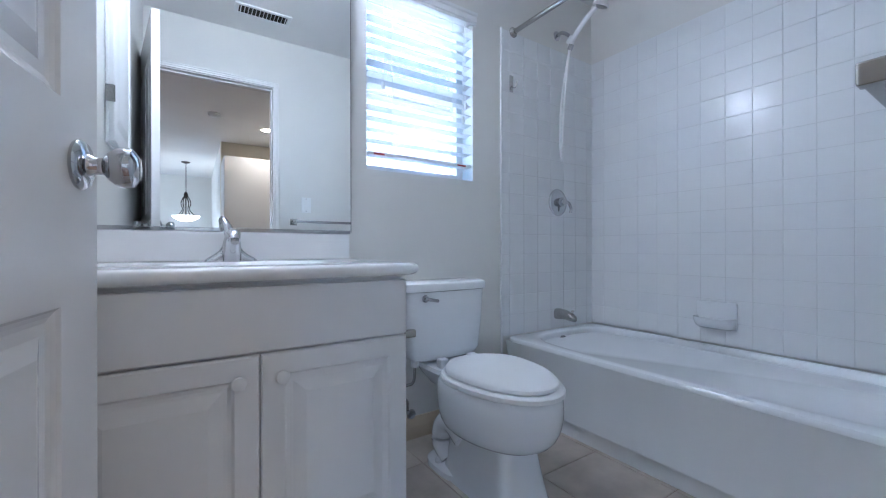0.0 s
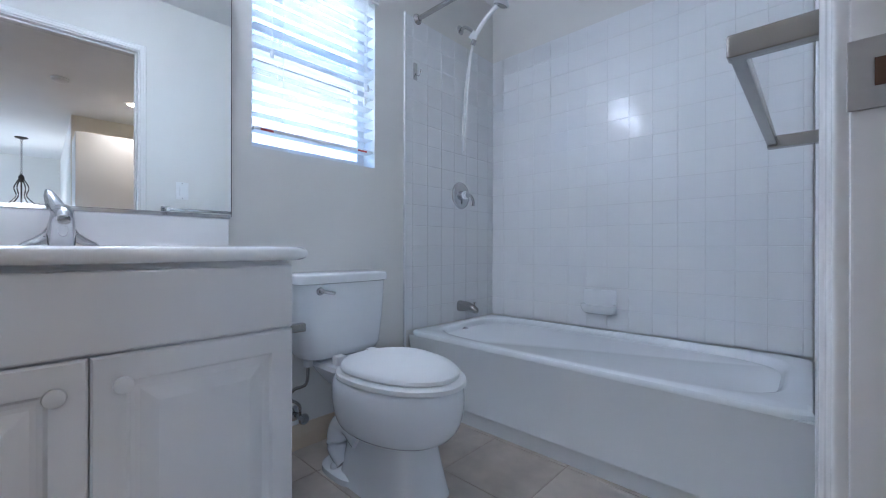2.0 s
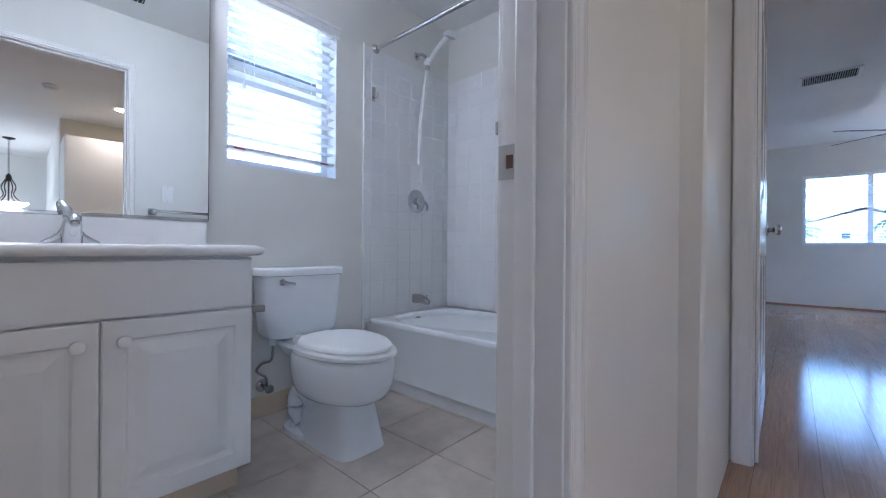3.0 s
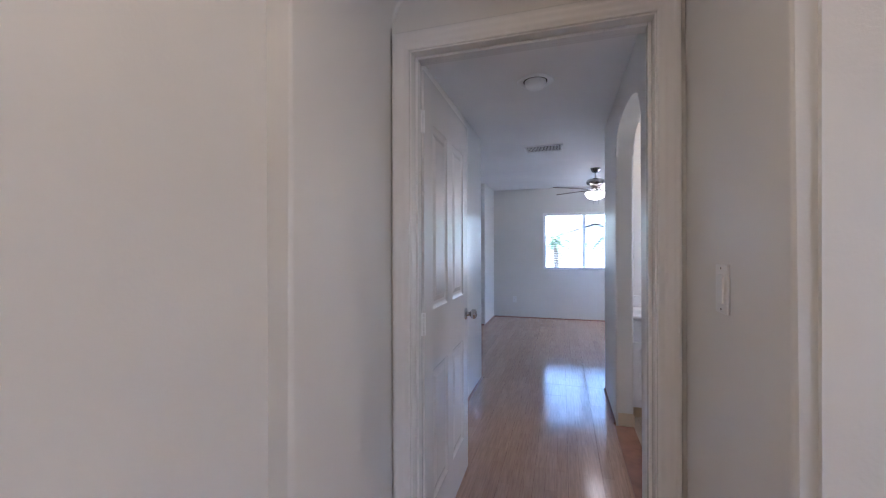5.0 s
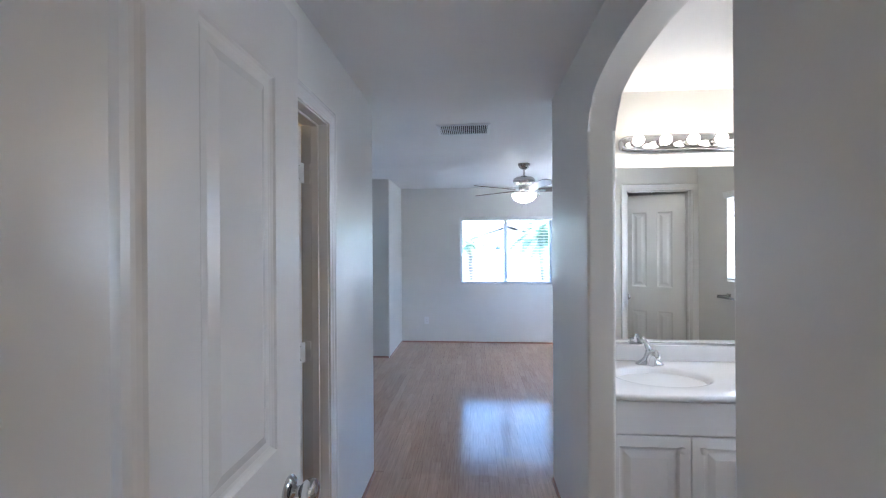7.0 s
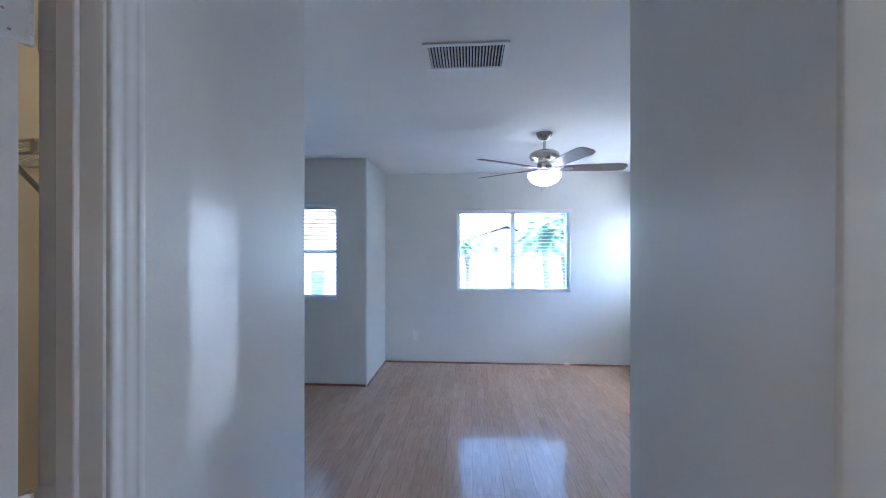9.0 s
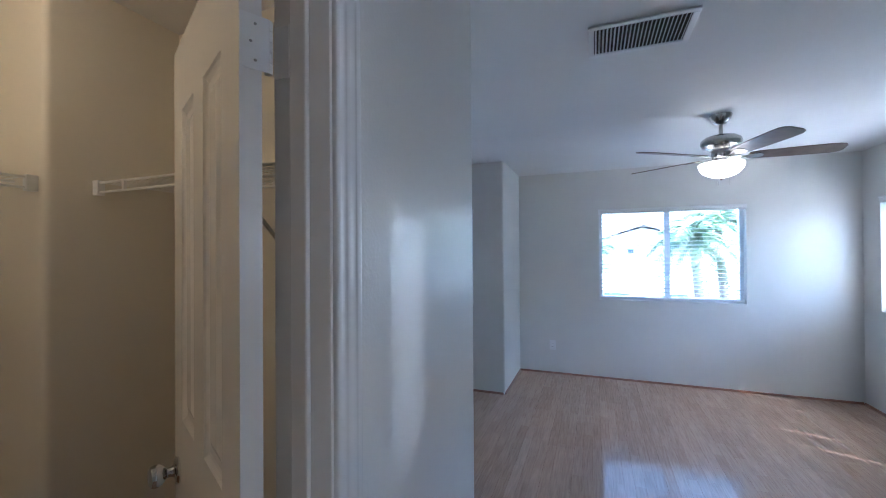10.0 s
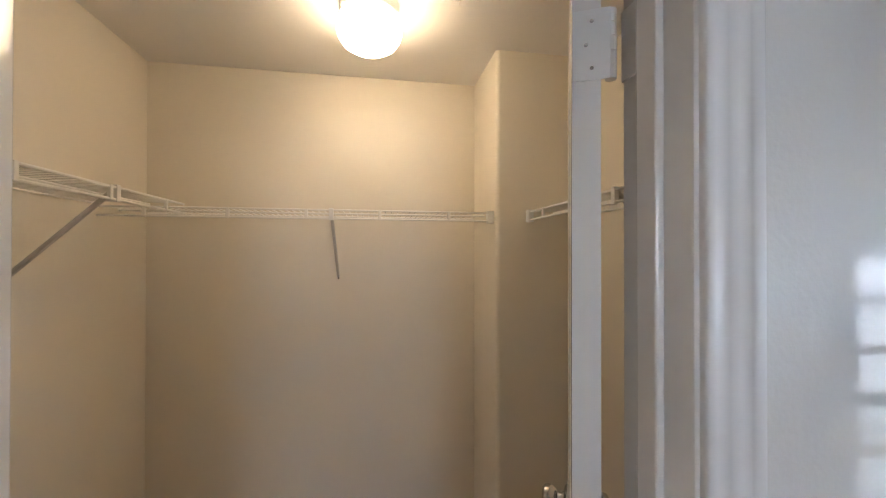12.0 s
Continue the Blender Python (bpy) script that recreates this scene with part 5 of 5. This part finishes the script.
# ---- outdoors ----
M_DARKGLASS = material("dark_window_glass", (0.05, 0.07, 0.09), 0.05)
GZ = -2.95
tagged(part("ground", boxed(-400, 400, -400, 400, GZ - 0.2, GZ), M_GROUND), "dry lawn and soil reaching to the horizon", "ground", kind="structure")
tagged(part("road", boxed(-400, 400, 8.6, 14.2, GZ, GZ + 0.02), M_ROAD), "grey asphalt street", "road", kind="structure")


def house(name, x0, x1, y0, y1, h, m_roof, label, windows, ridge_axis="x", over=0.45, rise=1.5, eave=None):
    """A stucco house on the ground with a gabled roof. windows: (face, a, z, w, h)."""
    root = thing(name, pose(0, 0, 0), label, "house")
    part("wall", boxed(x0, x1, y0, y1, GZ, GZ + h), M_STUCCO, root, "pale stucco walls")
    if ridge_axis == "y":
        c = (x0 + x1) / 2
        rb, _ = prism([(x0 - over, GZ + h - 0.12), (c, GZ + h + rise), (x1 + over, GZ + h - 0.12), (x1 + over, GZ + h + 0.06), (c, GZ + h + rise + 0.2), (x0 - over, GZ + h + 0.06)], "xz", y0 - over, y1 + over)
        gb, _ = prism([(x0, GZ + h), (c, GZ + h + rise - 0.1), (x1, GZ + h)], "xz", y0, y1)
    else:
        c = (y0 + y1) / 2
        rb, _ = prism([(y0 - over, GZ + h - 0.12), (c, GZ + h + rise), (y1 + over, GZ + h - 0.12), (y1 + over, GZ + h + 0.06), (c, GZ + h + rise + 0.2), (y0 - over, GZ + h + 0.06)], "yz", x0 - over, x1 + over)
        gb, _ = prism([(y0, GZ + h), (c, GZ + h + rise - 0.1), (y1, GZ + h)], "yz", x0, x1)
    roof = part("roof", rb, m_roof, root, "grey-brown tile roof")
    part("gable", gb, M_STUCCO, root)
    # rows of roof tiles along the eaves
    fb = B()
    if ridge_axis == "y":
        for s in (x0 - over, x1 + over):
            box(fb, s - 0.03, s + 0.03, y0 - over, y1 + over, GZ + h - 0.17, GZ + h + 0.07)
    else:
        for s in (y0 - over, y1 + over):
            box(fb, x0 - over, x1 + over, s - 0.03, s + 0.03, GZ + h - 0.17, GZ + h + 0.07)
    part("fascia", fb, eave or M_VINYL, roof)
    for face, a_, z, w, hh in windows:
        if face == "-y":
            d = (a_, a_ + w, y0 - 0.05, y0 + 0.01, z, z + hh)
            g = (a_ + 0.06, a_ + w - 0.06, y0 - 0.06, y0 - 0.02, z + 0.06, z + hh - 0.06)
        elif face == "+x":
            d = (x1 - 0.01, x1 + 0.05, a_, a_ + w, z, z + hh)
            g = (x1 + 0.02, x1 + 0.06, a_ + 0.06, a_ + w - 0.06, z + 0.06, z + hh - 0.06)
        else:
            d = (x0 - 0.05, x0 + 0.01, a_, a_ + w, z, z + hh)
            g = (x0 - 0.06, x0 - 0.02, a_ + 0.06, a_ + w - 0.06, z + 0.06, z + hh - 0.06)
        wf = part("window", boxed(*d), M_VINYL, root, "white framed window")
        part("pane", boxed(*g), M_DARKGLASS, wf)
    return root


house("house", 0.0, 4.4, 21, 30, 4.85, M_ROOF, "pale two-storey stucco house with a low gabled roof across the street", [("-y", 1.5, 1.28, 0.38, 0.36), ("-y", 0.5, -1.7, 1.2, 1.3), ("-y", 3.0, -1.6, 1.0, 1.2)], "y", over=0.3, rise=0.72)
house("house", 8.5, 19, 22, 31, 4.0, M_ROOF, "pale stucco house with a tile roof across the street", [("-y", 10, -0.6, 1.4, 1.2), ("-y", 14, -0.6, 1.4, 1.2)], "x")
house("house", -14, -5.2, -9, 4.5, 6.1, M_ROOF, "pale stucco neighbour house close to the bathroom window", [("+x", -2.9, 0.0, 1.2, 1.4), ("+x", 1.0, 0.0, 1.0, 1.4)], "y", over=0.55, eave=M_EAVE)
house("house", 6.9, 16, 0.6, 13, 5.2, M_ROOF, "pale stucco neighbour house seen through the side windows", [("-x", 2.5, 0.6, 1.2, 1.3), ("-x", 8.1, 0.7, 1.2, 1.5)], "y")
house("house", -14, -5, 12, 20, 4.6, M_ROOF, "pale stucco neighbour house on the corner", [("-y", -10, -0.4, 1.4, 1.2), ("+x", 14, -0.4, 1.4, 1.2)], "x")


# added out of view: framed pane that dims the glint lamp behind it
dimmer = thing("storm_window", pose(6.72, 8.73, 0.85), "unseen framed dark pane added to dim the glint lamp", "window")
part("pane", boxed(-0.004, 0.004, -0.45, 0.45, 0.04, 1.06), M_GLINT_DIMMER, dimmer, "dark tinted pane added before the glint lamp")
sf = B()
for y0, y1, z0, z1 in ((-0.5, 0.5, 0.0, 0.04), (-0.5, 0.5, 1.06, 1.10), (-0.5, -0.45, 0.04, 1.06), (0.45, 0.5, 0.04, 1.06)):
    box(sf, -0.02, 0.17, y0, y1, z0, z1)
part("frame", sf, M_VINYL, dimmer)


def palm(name, x, y, h, seed, label, fronds=17, size=1.9):
    rnd = random.Random(seed)
    root = thing(name, pose(x, y, GZ), label, "palm tree")
    pts = [(0.12 * math.sin(k * 0.5) * k / 10, 0.05 * k / 10, h * k / 10) for k in range(11)]
    tr = tube(pts, 0.1, 12, radii=[0.17 - 0.007 * k for k in range(11)])
    for k in range(14):
        zz = h * (k + 0.5) / 14
        i = min(9, int(zz / h * 10))
        px, py = pts[i][0], pts[i][1]
        tube([(px, py, zz - 0.02), (px, py, zz + 0.02)], 0.175 - 0.0055 * k, 12, tr)
    part("trunk", tr, M_BARK, root, "ringed grey-brown trunk")
    top = Vector(pts[-1])
    crown = B()
    for i in range(fronds):
        az = i * 2.399 + rnd.uniform(-0.2, 0.2)
        lift = 1.15 - 1.5 * (i / fronds) + rnd.uniform(-0.12, 0.12)
        L = size * rnd.uniform(0.8, 1.1)
        spine = []
        for k in range(13):
            t = k / 12
            out = L * t * math.cos(lift) * (1 - 0.12 * t)
            up = L * t * math.sin(lift) - 0.85 * L * t * t * (0.55 + 0.35 * math.cos(lift))
            spine.append(top + Vector((math.cos(az) * out, math.sin(az) * out, up)))
        tube(spine, 0.01, 4, crown, radii=[0.022 - 0.0016 * k for k in range(13)])
        side = Vector((-math.sin(az), math.cos(az), 0))
        for k in range(2, 26):
            t = k / 26
            j = min(11, int(t * 12))
            p = spine[j].lerp(spine[j + 1], t * 12 - j)
            d = (spine[j + 1] - spine[j]).normalized()
            ll = 0.52 * size / 1.9 * math.sin(math.pi * min(1, 0.12 + 0.88 * t)) ** 0.6 * rnd.uniform(0.8, 1.1)
            for s in (-1, 1):
                tip = p + side * s * ll * 0.72 + d * ll * 0.55 + Vector((0, 0, -ll * rnd.uniform(0.25, 0.6)))
                wv_ = d * 0.024
                midp = p.lerp(tip, 0.5) + Vector((0, 0, 0.05 * ll))
                v = [crown.verts.new(q) for q in (p - wv_, midp - wv_, tip, midp + wv_, p + wv_)]
                crown.faces.new(v)
    part("crown", crown, M_LEAF, root, "feathery drooping green fronds")
    return root


palm("palm_tree", 3.0, 14.6, 4.9, 3, "slender palm with drooping green fronds across the yard")
palm("palm_tree", 3.9, 15.8, 5.3, 4, "slender palm with drooping green fronds across the yard", 15, 1.8)
palm("palm_tree", 0.35, 17.5, 4.5, 8, "small palm with drooping green fronds across the yard", 12, 1.3)
palm("palm_tree", 4.9, 4.9, 4.6, 9, "slender palm with drooping green fronds beside the house", 15, 1.7)
palm("palm_tree", 5.0, 10.2, 4.3, 12, "slender palm with drooping green fronds beside the house", 13, 1.6)

# ---- boards and tiles ----
def pieces(name, parent, rects, mat, h, z, gap=0.0008, bev=0.002):
    """One board or tile a rectangle, sharing meshes of equal size."""
    cache = {}
    for x0, x1, y0, y1 in rects:
        w, d = round(x1 - x0, 3), round(y1 - y0, 3)
        if w < 0.012 or d < 0.012:
            continue
        if (w, d) not in cache:
            bm = B()
            hw, hd = w / 2 - gap, d / 2 - gap
            lo = [bm.verts.new((sx * hw, sy * hd, 0)) for sx, sy in ((-1, -1), (1, -1), (1, 1), (-1, 1))]
            md = [bm.verts.new((sx * hw, sy * hd, h - bev)) for sx, sy in ((-1, -1), (1, -1), (1, 1), (-1, 1))]
            hi = [bm.verts.new((sx * (hw - bev), sy * (hd - bev), h)) for sx, sy in ((-1, -1), (1, -1), (1, 1), (-1, 1))]
            for p, q in ((lo, md), (md, hi)):
                for i in range(4):
                    bm.faces.new((p[i], p[(i + 1) % 4], q[(i + 1) % 4], q[i]))
            bm.faces.new(hi)
            bm.faces.new(lo[::-1])
            cache[(w, d)] = finish(bm, name, mat)
        ob = new(name, cache[(w, d)])
        ob.parent = parent
        ob.location = ((x0 + x1) / 2, (y0 + y1) / 2, z)


def board_rects(regions, width=0.19, length=1.22):
    out = []
    for rx0, rx1, ry0, ry1 in regions:
        i0 = math.floor(rx0 / width)
        for i in range(i0, math.ceil(rx1 / width)):
            off = (i * 0.437) % 1.0 * length
            k = math.floor((ry0 - off) / length)
            while k * length + off < ry1:
                x0, x1 = max(rx0, i * width), min(rx1, (i + 1) * width)
                y0, y1 = max(ry0, k * length + off), min(ry1, (k + 1) * length + off)
                if x1 - x0 > 0.02 and y1 - y0 > 0.02:
                    out.append((x0, x1, y0, y1))
                k += 1
    return out


near = [(-0.25, 0.92, 0.0, 2.585), (-0.727, 2.56, 5.288, 6.2), (-2.7, 2.56, 2.585, 5.288), (-0.145, 0.94, -3.0, 0.0)]
pieces("plank", floor_wood, board_rects(near), M_WOOD, 0.012, -0.012, 0.0002, 0.0006)
tagged(part("floor_loft", boxed(0.94, 6.6, -4.3, -0.6, -0.012, 0.0), M_WOOD), "reddish laminate floor of the loft", "floor", kind="structure")
tagged(part("floor_loft_west", boxed(-0.145, 0.94, -4.3, -3.0, -0.012, 0.0), M_WOOD), "reddish laminate floor of the landing", "floor", kind="structure")
tagged(part("floor_closet", boxed(-1.88, -0.25, 0.434, 2.41, -0.012, 0.0), M_WOOD), "reddish laminate closet floor", "floor", kind="structure")


def tile_rects(x0, x1, y0, y1, p, ox, oy):
    out = []
    for i in range(math.floor((x0 - ox) / p), math.ceil((x1 - ox) / p)):
        for j in range(math.floor((y0 - oy) / p), math.ceil((y1 - oy) / p)):
            out.append((max(x0, ox + i * p), min(x1, ox + (i + 1) * p), max(y0, oy + j * p), min(y1, oy + (j + 1) * p)))
    return out


pieces("floor_tile", floor_bath, tile_rects(-1.83, -0.265, -2.135, 0.305, 0.33, -1.62, -0.42), M_FTILE, 0.0035, -0.0035, 0.002, 0.001)
pieces("floor_tile", floor_mb, tile_rects(1.04, 2.66, -0.2, 2.48, 0.33, 1.1, 0.2), M_FTILE, 0.0035, -0.0035, 0.002, 0.001)
